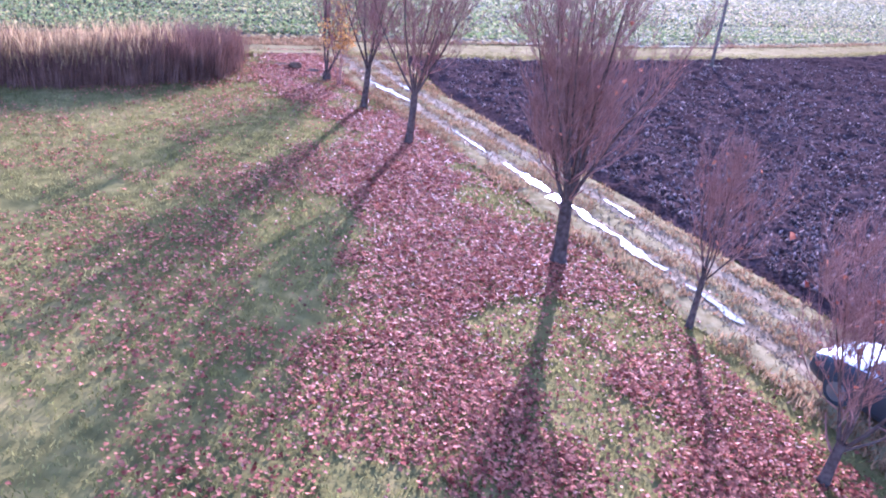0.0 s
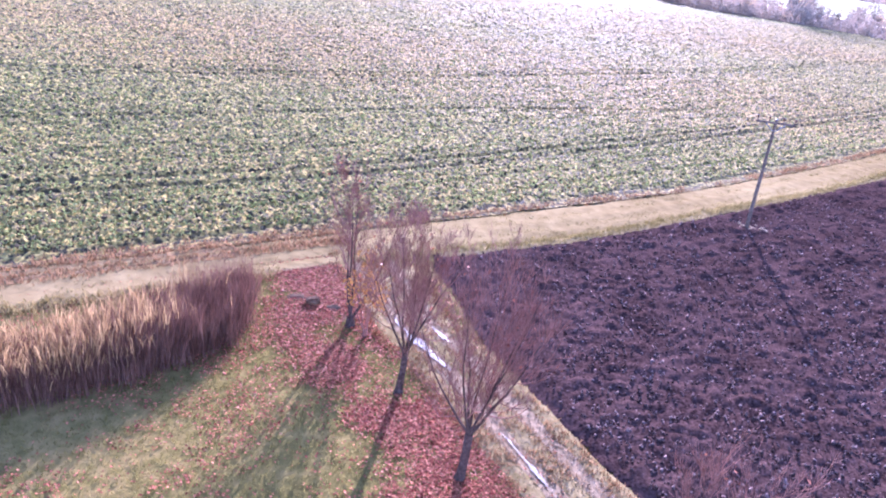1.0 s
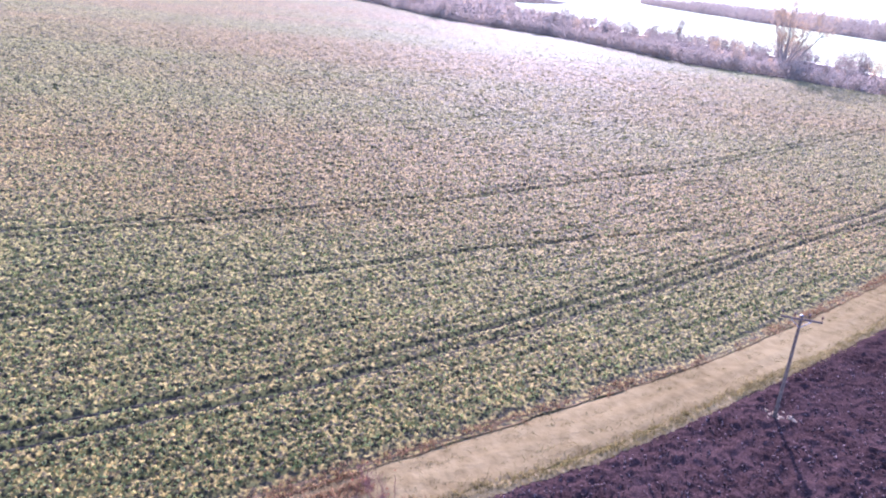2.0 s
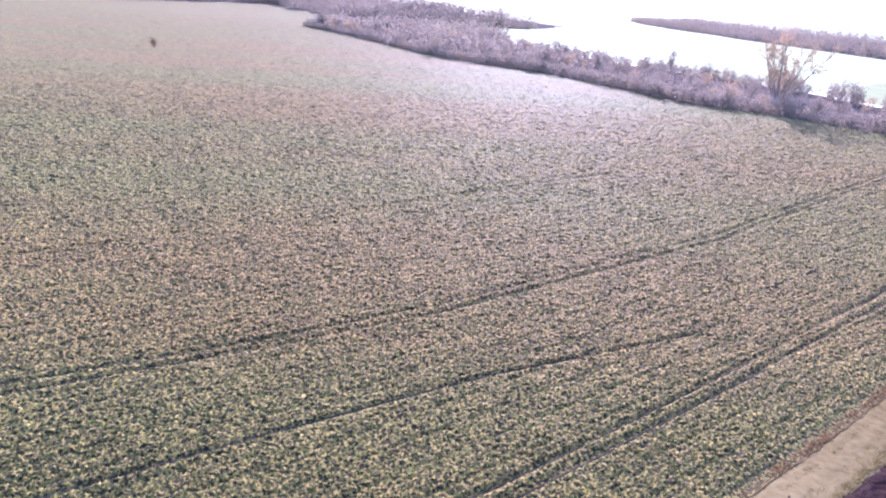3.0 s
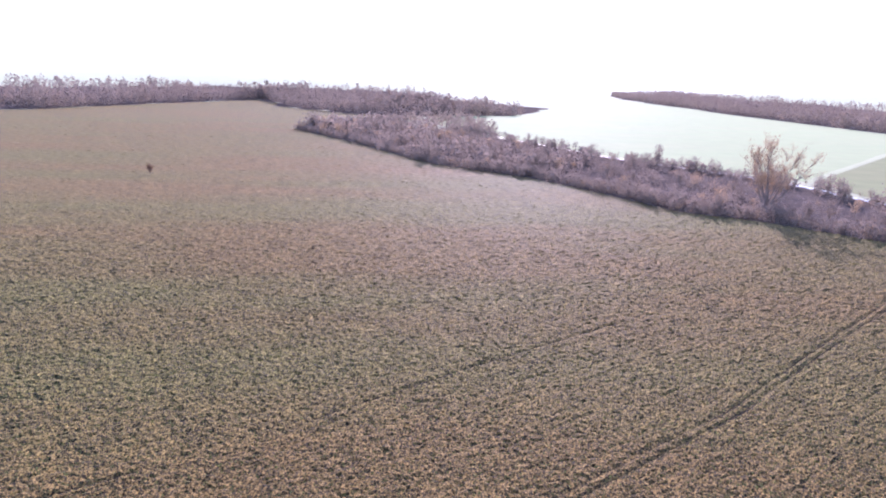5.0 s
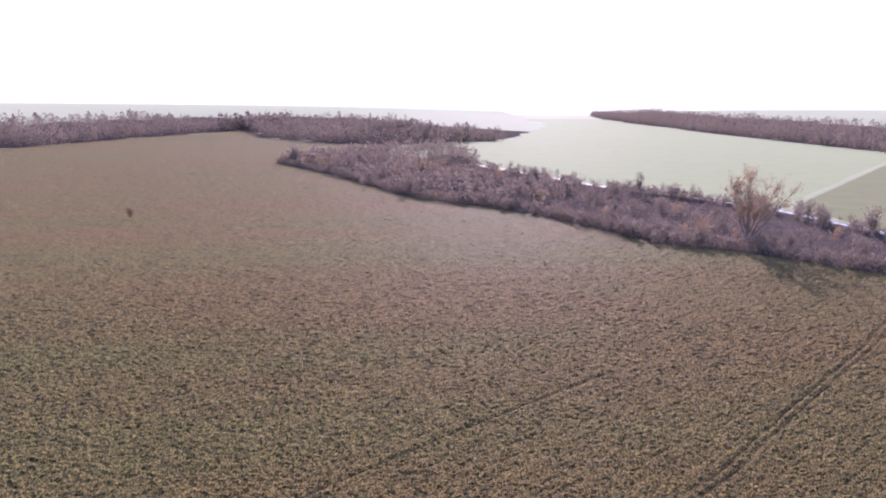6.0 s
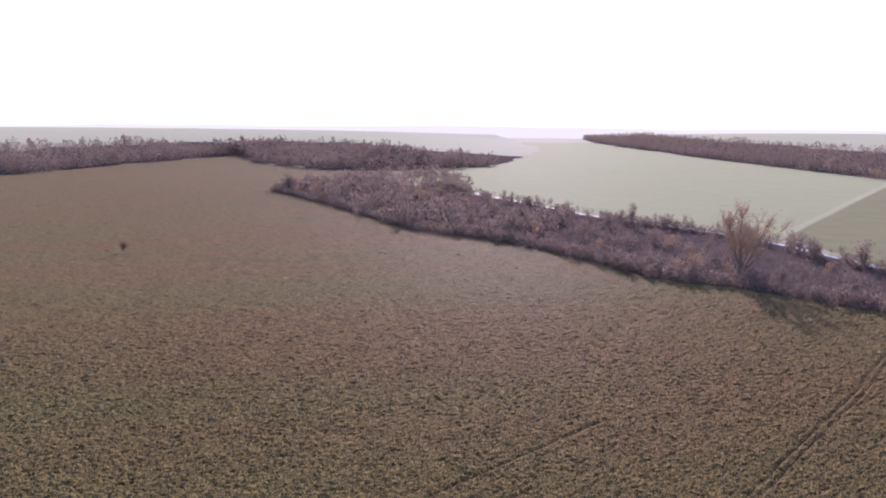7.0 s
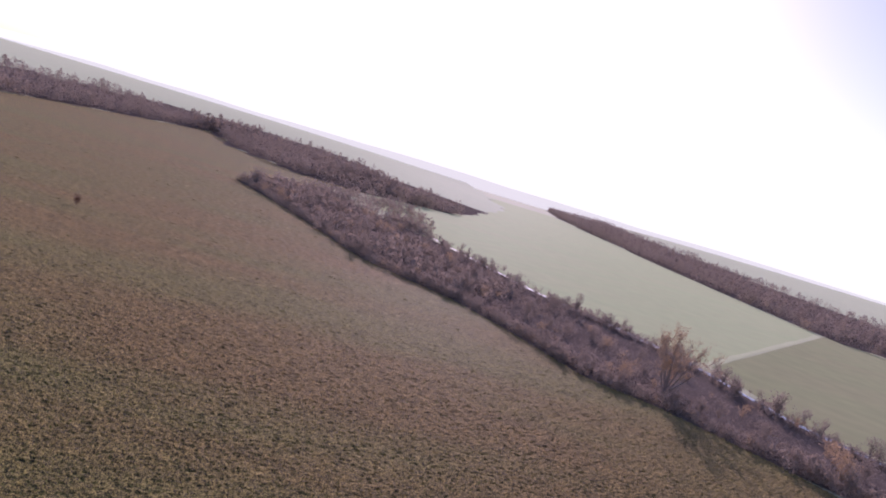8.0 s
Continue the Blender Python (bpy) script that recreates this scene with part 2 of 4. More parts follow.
def ribbon(name, line, width, mat, heights, step=0.4, wobble=0.15, parent=None, seed=0):
    """A strip of ground along a line. heights: z over the width, from one side to the other."""
    c = resample(line, step)
    d = np.gradient(c, axis=0)
    side = np.stack([d[:, 1], -d[:, 0]], 1) / np.linalg.norm(d, axis=1)[:, None]
    k = len(heights)
    s = np.linspace(-0.5, 0.5, k)
    w = width * (1 + wobble * (value_noise(np.arange(len(c)) * 0.35, np.zeros(len(c)), seed)[:, None] - 0.5) * 2)
    xy = c[:, None, :] + side[:, None, :] * (s[None, :, None] * w[:, :, None])
    z = np.array(heights)[None, :] + 0.03 * (layered(xy[..., 0] * 2.2, xy[..., 1] * 2.2, seed + 5) - 0.5)
    v = np.concatenate([xy, z[..., None]], 2).reshape(-1, 3)
    i = np.arange(len(c) - 1)[:, None] * k + np.arange(k - 1)[None, :]
    f = np.stack([i, i + 1, i + k + 1, i + k], -1).reshape(-1, 4)
    return fast(name, v, f[:, ::-1], mat, parent)


# ---- the lie of the land ----
ROAD_FAR = [(-140, -32), (-60, 12), (-32, 28.0), (-19, 35.2), (-6, 42.6), (5, 49.0), (20, 58.0), (43, 75.0), (80, 104), (140, 152), (260, 250)]
ROAD_NEAR = [(-140, -36.5), (-60, 7.5), (-32, 23.8), (-19, 31.2), (-8.5, 37.2), (-1, 41.4), (7, 45.4), (18, 52.6), (38, 66.6), (77, 99), (137, 147), (257, 245)]
TRACK_LEFT = [(-5.0, 39.6), (-3.6, 36.4), (-2.4, 33.2), (-0.8, 30.8), (1.9, 25.4), (4.3, 20.8), (6.5, 16.2), (7.5, 13.9), (8.5, 11.7), (11.5, 4), (15, -6), (20, -25)]
TRACK_RIGHT = [(-3.5, 40.2), (-2.3, 37.0), (-1.2, 33.7), (0.4, 31.2), (3.2, 25.9), (5.7, 21.3), (7.8, 16.7), (8.8, 14.4), (9.8, 12.2), (12.8, 4.5), (16.4, -5.5), (21.4, -24.5)]
PLOUGH = [(-1.7, 40.6), (-0.4, 37.5), (0.9, 32.6), (3.3, 27.6), (6.2, 22.2), (7.9, 18.7), (10.1, 14.0), (13.8, 5), (18, -8), (24, -28), (110, -28), (110, 124), (77, 98.4), (38, 66.0), (18, 52.0), (7, 44.9)]
HEDGE_FRONT = [(-96, 690), (-40, 580), (15, 450), (65, 396), (87, 356), (110, 303), (135, 285), (155, 261), (168, 244), (225, 180), (320, 85)]
HEDGE_BACK = [(-30, 850), (40, 720), (89, 640), (118, 575), (147, 505), (180, 470), (206, 420), (214, 378), (224, 318), (285, 235), (400, 110)]
TRAM = {
    "tramline near the road": [(-40, 34.5), (-21.6, 44.6), (-11, 50.2), (3, 58.8), (21.3, 72.0), (59, 100.0), (110, 146)],
    "short wheel track": [(-45, 47.5), (-30.3, 56), (-13.6, 66), (3.8, 75.8), (17, 81.8), (29.6, 87.6)],
    "long tramline": [(-60, 58), (-38, 70.2), (-17, 81), (1, 91.5), (48, 124.6), (73, 146.5), (110, 177.5), (150, 215)],
    "faint wheel track": [(-53, 100.5), (-40.2, 108.3)],
    "far wheel track": [(-20, 122), (5, 141), (30, 158.5), (42.5, 167)],
}

# the ground: one sheet out to the horizon, with gentle relief near the trees
r_steps = np.concatenate([np.linspace(0, 60, 61)[1:], np.geomspace(66, 4800, 34)])
angles = np.linspace(0, 2 * np.pi, 145)[:-1]
gx = (r_steps[:, None] * np.cos(angles)).ravel()
gy = (r_steps[:, None] * np.sin(angles)).ravel() + 20
gz = 0.06 * (layered(gx * 0.25, gy * 0.25, 3) - 0.5) * (np.hypot(gx, gy - 20) < 62) - 0.05
na = len(angles)
i = (np.arange(len(r_steps) - 1)[:, None] * na + np.arange(na)[None, :])
j = (np.arange(len(r_steps) - 1)[:, None] * na + (np.arange(na)[None, :] + 1) % na)
gf = np.stack([i, i + na, j + na, j], -1).reshape(-1, 4)
gv = np.stack([gx, gy, gz], 1)
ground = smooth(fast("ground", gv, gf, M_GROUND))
# beyond 130 m the ground takes the colour paled for haze
ground.data.materials.append(M_HAZY_LAND)
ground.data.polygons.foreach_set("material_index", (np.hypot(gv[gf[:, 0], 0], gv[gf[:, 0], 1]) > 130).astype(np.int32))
cap = bmesh.new()
cap.from_mesh(ground.data)
cap.verts.ensure_lookup_table()
cap.faces.new(cap.verts[:na])
cap.to_mesh(ground.data)
cap.free()
tagged(ground, "uneven meadow ground with short yellowing grass", "ground", kind="structure")

# hazy hills round the horizon, a plain backdrop that glows in place of haze
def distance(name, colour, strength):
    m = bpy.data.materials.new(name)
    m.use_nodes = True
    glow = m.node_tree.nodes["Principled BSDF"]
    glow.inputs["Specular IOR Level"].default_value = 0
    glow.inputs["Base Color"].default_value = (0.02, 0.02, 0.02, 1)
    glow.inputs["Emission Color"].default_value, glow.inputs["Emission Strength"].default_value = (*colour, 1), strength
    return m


# two rings, the nearer with a weaker glow, to layer the haze
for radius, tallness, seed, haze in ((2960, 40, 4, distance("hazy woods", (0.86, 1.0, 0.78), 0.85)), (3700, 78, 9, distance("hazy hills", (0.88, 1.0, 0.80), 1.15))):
    ha = np.linspace(0, 2 * np.pi, 241)
    crest = tallness * (0.35 + 1.1 * layered(np.cos(ha) * 4 + 9, np.sin(ha) * 4 + 9, seed, 3))
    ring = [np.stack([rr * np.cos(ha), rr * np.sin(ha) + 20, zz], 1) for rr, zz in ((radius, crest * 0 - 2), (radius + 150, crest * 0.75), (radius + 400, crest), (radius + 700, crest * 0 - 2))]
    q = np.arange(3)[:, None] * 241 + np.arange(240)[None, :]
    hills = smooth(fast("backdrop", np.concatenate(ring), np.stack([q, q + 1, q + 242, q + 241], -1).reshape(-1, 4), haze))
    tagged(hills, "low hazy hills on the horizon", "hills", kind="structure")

# the large crop field, out to the hedgerow
CROP_FIELD = ROAD_FAR[:-1] + [(196, 200)] + HEDGE_FRONT[:-2][::-1] + [(-60, 770), (-20, 870), (30, 960), (60, 1020), (-54, 985), (-160, 1110), (-240, 1390), (-362, 1068), (-420, 878), (-900, 480), (-900, -430)]
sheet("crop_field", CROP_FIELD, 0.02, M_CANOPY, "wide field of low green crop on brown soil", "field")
sheet("far_field", [(45, 800), (100, 640), (150, 512), (208, 430), (226, 404), (515, 703), (596, 792), (594, 880), (616, 1210), (650, 1655), (700, 2250), (440, 2300), (400, 1700), (200, 1110), (60, 1000), (35, 960)], 0.05, M_FIELD_GREEN, "pale green field beyond the stream", "field")
sheet("far_field", [(228, 402), (226, 320), (290, 240), (900, 520), (700, 670), (600, 785), (518, 700)], 0.05, M_FIELD_BROWN, "brownish field beyond the stream", "field")
WOOD_WEST = [(-1300, 250), (-900, 495), (-640, 700), (-425, 890), (-366, 1075), (-243, 1405)]
WOOD_NORTH = [(-243, 1405), (-160, 1130), (-54, 990), (60, 985), (120, 1005), (182, 1070)]
WOOD_EAST = [(1150, 540), (760, 640), (606, 790), (600, 880), (622, 1210), (656, 1655), (724, 2245), (850, 2800)]


def rise(x, y):
    """The land climbs slowly behind the woods' edges."""
    lines = WOOD_WEST + WOOD_NORTH[1:] + [(400, 1700), (520, 2600)]
    west = inside(x, y, lines + [(540, 2900), (-2900, 2900), (-2900, 250)])
    east = inside(x, y, WOOD_EAST + [(880, 2900), (2900, 2900), (2900, 640)])
    up = np.where(west, to_line(x, y, lines), np.where(east, to_line(x, y, WOOD_EAST), 0))
    return 34 * (1 - np.exp(-up / 420.0)) * (west | east)


hx0, hy0 = np.meshgrid(np.arange(-2900, 2901, 50.0), np.arange(200, 2901, 50.0), indexing="ij")
hz0 = rise(hx0, hy0)
hv = np.stack([hx0, hy0, hz0 - 0.4], -1).reshape(-1, 3)
q = np.arange(hx0.shape[0] - 1)[:, None] * hx0.shape[1] + np.arange(hx0.shape[1] - 1)[None, :]
hf = np.stack([q, q + hx0.shape[1], q + hx0.shape[1] + 1, q + 1], -1).reshape(-1, 4)
hf = hf[hv[hf, 2].max(axis=1) > 0]
used, hf2 = np.unique(hf, return_inverse=True)
slopes = smooth(fast("far_slopes", hv[used], hf2.reshape(-1, 4), M_FIELD_TAN))
litter = np.minimum(to_line(hv[used][hf2.reshape(-1, 4)[:, 0], 0], hv[used][hf2.reshape(-1, 4)[:, 0], 1], WOOD_WEST + WOOD_NORTH[1:]), to_line(hv[used][hf2.reshape(-1, 4)[:, 0], 0], hv[used][hf2.reshape(-1, 4)[:, 0], 1], WOOD_EAST)) < 260
slopes.data.materials.append(M_MARSH)
slopes.data.polygons.foreach_set("material_index", litter.astype(np.int32))
tagged(slopes, "pale stubble slopes behind the woods", "field", kind="structure")
ribbon("field_track", [(224, 402), (360, 543), (514, 702), (598, 790)], 5.2, M_FIELD_TRACK, [0.06, 0.1, 0.1, 0.06], 8, 0.35)
tagged(bpy.data.objects["field_track"], "pale grassy track between two fields", "track", kind="structure")

# the dirt road and the wheel tracks
ROAD_MID = [(-140, -34), (-60, 9.7), (-32, 25.9), (-19, 33.2), (-7.2, 39.9), (2.5, 45.3), (19, 55.3), (40.5, 70.8), (78.5, 101.5), (138.5, 149.5), (258, 247)]
road = ribbon("dirt_road", ROAD_MID, 3.9, M_ROAD, [-0.02, 0.05, 0.07, 0.03, 0.07, 0.09, 0.07, 0.03, 0.07, 0.05, -0.02], 0.5, 0.07)
tagged(road, "dry light brown dirt road with shallow ruts", "road", kind="structure")

furrow_line = (np.array(ROAD_FAR[1:9]) + [-0.12, 0.2]).tolist()
furrow_edge = ribbon("road_furrow", furrow_line, 0.5, M_RUT, [0.05, 0.02, 0.0, 0.02, 0.08], 0.5, 0.5, seed=70)
tagged(furrow_edge, "dark shallow furrow between road and crop", "furrow", kind="structure")
for shift, width in ((0.45, 0.4), (1.1, 0.32), (1.75, 0.3)):
    line = (np.array(ROAD_FAR[1:4] + [(-11, 39.8)]) + [0.5 * shift, -0.86 * shift]).tolist()
    groove = ribbon("road_rut", line, width, M_RUT, [0.02, 0.078, 0.055, 0.08, 0.02], 0.25, 1.0, seed=int(90 + shift * 10))
    tagged(groove, "shallow wheel rut in the dirt road", "wheel rut", "ruts of the dirt road", "structure")
bank = ribbon("road_verge", (np.array(ROAD_NEAR[5:10]) + [0.25, -0.35]).tolist(), 0.9, M_VERGE, [-0.03, 0.04, 0.07, 0.04, 0.06, 0.04, -0.03], 0.4, 0.5, seed=77)
tagged(bank, "narrow dry grass verge between road and ploughed soil", "verge", kind="structure")
TRACK_MID = [((a + c) / 2, (b + d) / 2) for (a, b), (c, d) in zip(TRACK_LEFT, TRACK_RIGHT)]
verge = ribbon("track_verge", TRACK_MID, 3.6, M_VERGE, [-0.02, 0.03, 0.05, 0.0, -0.02, 0.03, 0.06, 0.03, -0.02, 0.0, 0.05, 0.03, -0.02], 0.35, 0.1)
tagged(verge, "trampled dry grass strip with two wheel ruts", "track", kind="structure")
for line in (TRACK_LEFT, TRACK_RIGHT):
    rut = ribbon("wheel_rut", line, 0.95, M_PATH, [-0.03, 0.03, 0.028, 0.02, 0.02, 0.028, 0.03, -0.03], 0.25, 0.35, seed=4)
    tagged(rut, "muddy wheel rut of the farm track", "track", "ruts of the farm track", "structure")


def puddle(a, b, width, line, seed):
    """Standing water in a rut, between two parts of its line, with an uneven outline."""
    c = resample(line, 0.12)
    y = c[:, 1]
    c = c[(y < a) & (y > b)]
    d = np.gradient(c, axis=0)
    side = np.stack([d[:, 1], -d[:, 0]], 1) / np.linalg.norm(d, axis=1)[:, None]
    u = np.linspace(0, 1, len(c))
    w = width * np.sin(np.pi * np.clip(u, 0.02, 0.98)) ** 0.35 * (0.05 + 1.6 * layered(u * len(c) * 0.45, u * 0, seed, 4) * layered(u * len(c) * 0.12, u * 0 + 5, seed, 2) * 1.6)
    shift = 0.6 * width * (layered(u * len(c) * 0.2, u * 0 + 9, seed, 2) - 0.5)
    left, right = c + side * (shift - w / 2)[:, None], c + side * (shift + w / 2)[:, None]
    v = np.concatenate([left, right])
    v = np.concatenate([v, np.full((len(v), 1), 0.062)], 1)
    n = len(c)
    k = np.arange(n - 1)
    ob = fast("puddle", v, np.stack([k, k + n, k + n + 1, k + 1], 1)[:, ::-1], M_PUDDLE)
    return tagged(ob, "shallow bright puddle of rain water in a wheel rut", "puddle", "puddles in the ruts")


for a, b, w, line, seed in ((34.2, 30.3, 0.42, TRACK_LEFT, 1), (33.6, 32.4, 0.2, TRACK_RIGHT, 2), (27.0, 23.8, 0.16, TRACK_LEFT, 3), (23.4, 20.9, 0.28, TRACK_LEFT, 4),
                            (20.8, 15.9, 0.62, TRACK_LEFT, 5), (15.4, 13.6, 0.22, TRACK_LEFT, 6), (20.8, 19.4, 0.2, TRACK_RIGHT, 7)):
    puddle(a, b, w, line, seed)

# the ploughed field: turned clods, all of them real relief
cell = 0.165
nx, ny = int(76 / cell), int(90 / cell)
px, py = np.meshgrid(np.arange(nx) * cell - 1.0, np.arange(ny) * cell - 14.0, indexing="ij")
along = px * 0.83 + py * 0.56
across = -px * 0.56 + py * 0.83
furrow = layered(along * 0.5, across * 1.6, 8, 3)
clod = layered(px * 2.4, py * 2.4, 21, 3)
lump = np.clip(value_noise(px * 3.4 + 40, py * 3.4, 31) - 0.58, 0, 1)
pz = 0.03 + 0.13 * np.abs(clod - 0.5) * 2 + 0.42 * lump + 0.16 * furrow + rng.normal(0, 0.02, px.shape)
rim = np.clip(to_line(px, py, PLOUGH + PLOUGH[:1]) / 0.8, 0, 1)
pz = pz * rim - 0.03 * (1 - rim)
pv = np.stack([px + rng.normal(0, 0.035, px.shape), py + rng.normal(0, 0.035, px.shape), pz], -1).reshape(-1, 3)
ii = np.arange(nx - 1)[:, None] * ny + np.arange(ny - 1)[None, :]
pf = np.stack([ii, ii + ny, ii + ny + 1, ii + 1], -1).reshape(-1, 4)
keep = inside(pv[pf[:, 0], 0], pv[pf[:, 0], 1], PLOUGH)
used, pf2 = np.unique(pf[keep], return_inverse=True)
plough = fast("ploughed_field", pv[used], pf2.reshape(-1, 4), M_SOIL)
tagged(plough, "freshly ploughed dark brown field full of clods", "field", kind="structure")
sheet("ploughed_field", [(74, -28), (110, -28), (110, 124), (77, 98.4), (74, 95)], 0.06, M_SOIL, "dark brown ploughed soil", "field")

# loose clods lying on the furrows
def loose_clods(count):
    """Small angular lumps, each of four triangles, denser where the field is near."""
    d = 8 * np.exp(rng.uniform(0, 1, count) * math.log(62 / 8))
    a = rng.uniform(-0.35, 1.25, count)
    x, y = d * np.sin(a) + 4, d * np.cos(a) + 2
    good = inside(x, y, PLOUGH) & (to_line(x, y, PLOUGH + PLOUGH[:1]) > 0.6)
    x, y = x[good], y[good]
    n = len(x)
    size = rng.uniform(0.035, 0.10, n)[:, None] * (1 + 0.006 * d[good])[:, None]
    z = 0.10 + 0.16 * rng.uniform(0, 1, n)
    c = np.stack([x, y, z], 1)
    turn = rng.uniform(0, 6.28, n)
    corner = [c + size * np.stack([np.cos(turn + k * 2.09) * rng.uniform(0.6, 1.2, n), np.sin(turn + k * 2.09) * rng.uniform(0.6, 1.2, n), rng.uniform(-0.9, -0.3, n)], 1) for k in range(3)]
    corner.append(c + size * np.stack([rng.normal(0, 0.3, n), rng.normal(0, 0.3, n), rng.uniform(0.5, 1.0, n)], 1))
    b = np.arange(n)[:, None] * 4
    f = np.concatenate([b + [0, 1, 3], b + [1, 2, 3], b + [2, 0, 3], b + [0, 2, 1]])
    return fast("soil_clods", np.stack(corner, 1).reshape(-1, 3), f, M_CLOD)


tagged(loose_clods(60000), "loose clods strewn over the ploughed soil", "clods", kind="stuff")

# tramlines in the crop
for seed, (kind, line) in enumerate(TRAM.items()):
    gauge = [-0.85, 0.85] if kind in ("tramline near the road", "long tramline") else [0.0]
    for g in gauge:
        c = np.array(line)
        d = np.gradient(c, axis=0)
        side = np.stack([-d[:, 1], d[:, 0]], 1) / np.linalg.norm(d, axis=1)[:, None]
        wheel = ribbon("wheel_track", (c + side * g).tolist(), 0.3, M_TRACK, [0.04, 0.09, 0.08, 0.09, 0.04], 0.8, 0.5, seed=seed + 40)
        tagged(wheel, "dark bare " + kind + " pressed into the crop", "wheel track", "wheel tracks in the crop", "structure")


# ---- small growth, strewn over the ground ----
def leaves_mesh(name, x, y, z, size, mat, tilt=0.5, fold=0.25, stretch=1.0):
    """Many small folded leaves, each of two triangles hinged on its midrib."""
    n = len(x)
    a = rng.uniform(0, 2 * np.pi, n)
    t1 = np.stack([np.cos(a), np.sin(a), rng.normal(0, tilt, n)], 1)
    t1 /= np.linalg.norm(t1, axis=1)[:, None]
    t2 = np.stack([-np.sin(a), np.cos(a), rng.normal(0, tilt, n)], 1)
    t2 /= np.linalg.norm(t2, axis=1)[:, None]
    c = np.stack([x, y, z], 1)
    s = (size * rng.uniform(0.6, 1.3, n))[:, None]
    up = np.array([0, 0, 1.0]) * s * fold * rng.uniform(0.2, 1.4, (n, 1))
    v = np.stack([c - t1 * s * 0.5 * stretch, c + t2 * s * 0.5 + up, c + t1 * s * 0.5 * stretch, c - t2 * s * 0.5 + up], 1).reshape(-1, 3)
    b = np.arange(n)[:, None] * 4
    f = np.concatenate([b + [0, 2, 1], b + [0, 3, 2]])
    return fast(name, v, f, mat)


def blades_mesh(name, x, y, z, height, width, mat, lean=0.35, each=1, spread=0.05):
    """Tufts of upright tapering blades."""
    x, y, z = np.repeat(x, each), np.repeat(y, each), np.repeat(z, each)
    n = len(x)
    h = height * rng.uniform(0.5, 1.2, n) if np.isscalar(height) else np.repeat(height, each) * rng.uniform(0.6, 1.15, n)
    x, y = x + rng.normal(0, spread, n), y + rng.normal(0, spread, n)
    a = rng.uniform(0, 2 * np.pi, n)
    w = np.stack([np.cos(a), np.sin(a), np.zeros(n)], 1) * (width * rng.uniform(0.6, 1.3, n))[:, None] / 2
    b = rng.uniform(0, 2 * np.pi, n)
    bend = np.stack([np.cos(b), np.sin(b), np.zeros(n)], 1) * (h * lean * rng.uniform(0.1, 1.0, n))[:, None]
    foot = np.stack([x, y, z], 1)
    mid = foot + bend * 0.35 + np.stack([0 * h, 0 * h, h * 0.6], 1)
    tip = foot + bend + np.stack([0 * h, 0 * h, h], 1)
    v = np.stack([foot - w, foot + w, mid + w * 0.8, mid - w * 0.8, tip], 1).reshape(-1, 3)
    k = np.arange(n)[:, None] * 5
    f = np.concatenate([k + [0, 1, 2], k + [0, 2, 3], k + [3, 2, 4]])
    return fast(name, v, f, mat)


ROW_LINE = [(-6.0, 37), (-4.3, 32.5), (-2.0, 28.0), (0.0, 22.5), (1.5, 17.5), (3.4, 12.5), (5.8, 7.5), (8, 2), (11, -6)]


def field_of(n, x0, x1, y0, y1):
    return rng.uniform(x0, x1, n), rng.uniform(y0, y1, n)


# fallen leaves: thick under the row of trees, thin over the meadow
lx, ly = field_of(1150000, -24, 12, -4, 41)
d_row = to_line(lx, ly, ROW_LINE)
patchy = layered(lx * 0.4, ly * 0.4, 61, 3) + 0.35 * (layered(lx * 1.9, ly * 1.9, 66, 2) - 0.5)
row_x = np.interp(ly, [p[1] for p in ROW_LINE[::-1]], [p[0] for p in ROW_LINE[::-1]])
reach = np.where(lx < row_x, 2.6 + 1.3 * np.clip((24 - ly) / 10, 0, 1), 2.2)
chance = np.exp(-(d_row / reach) ** 2) * np.clip((patchy - 0.30) * 3.2, 0.12, 1) + 0.16 * np.clip((patchy - 0.40) * 5, 0, 1) * np.exp(-(d_row / 10) ** 2) + 0.05 * np.clip((patchy - 0.36) * 4, 0.1, 1)
grassy = np.hypot((lx - 3.7) / 0.9, (ly - 9.3) / 2.0) + 2.2 * (layered(lx * 0.8, ly * 0.8, 64, 3) - 0.5)
chance *= np.clip((grassy - 0.55) * 1.0, 0.10, 1)
chance *= ~inside(lx, ly, PLOUGH)
chance *= np.where(to_line(lx, ly, TRACK_MID) < 1.6 + 0.7 * np.clip((17 - ly) / 4, 0, 1) + 0.5 * (patchy - 0.5), 0.10, 1)
pick = rng.uniform(0, 1, len(lx)) < chance * 0.95
leaf_litter = leaves_mesh("fallen_leaves", lx[pick], ly[pick], 0.006 + 0.03 * rng.uniform(0, 1, pick.sum()), 0.080, M_LEAF, 0.32)
tagged(leaf_litter, "thick litter of red brown fallen leaves under the trees", "leaves", kind="stuff")

# meadow grass in tufts
mx, my = field_of(95000, -22, 11, 2, 38)
tuft = layered(mx * 0.5 + 20, my * 0.5, 71, 3)
ok = (tuft > 0.27) & ~inside(mx, my, PLOUGH) & (to_line(mx, my, TRACK_LEFT) > 0.4) & (to_line(mx, my, TRACK_RIGHT) > 0.4) & (my < np.interp(mx, [-32, -19, -8.5, -1, 7], [23.5, 30.8, 36.9, 41.2, 45]))
grass = blades_mesh("meadow_grass", mx[ok], my[ok], np.full(ok.sum(), -0.03), 0.085, 0.024, M_GRASS, 1.3, 2, 0.08)
tagged(grass, "short yellow green grass of the meadow", "grass", kind="stuff")

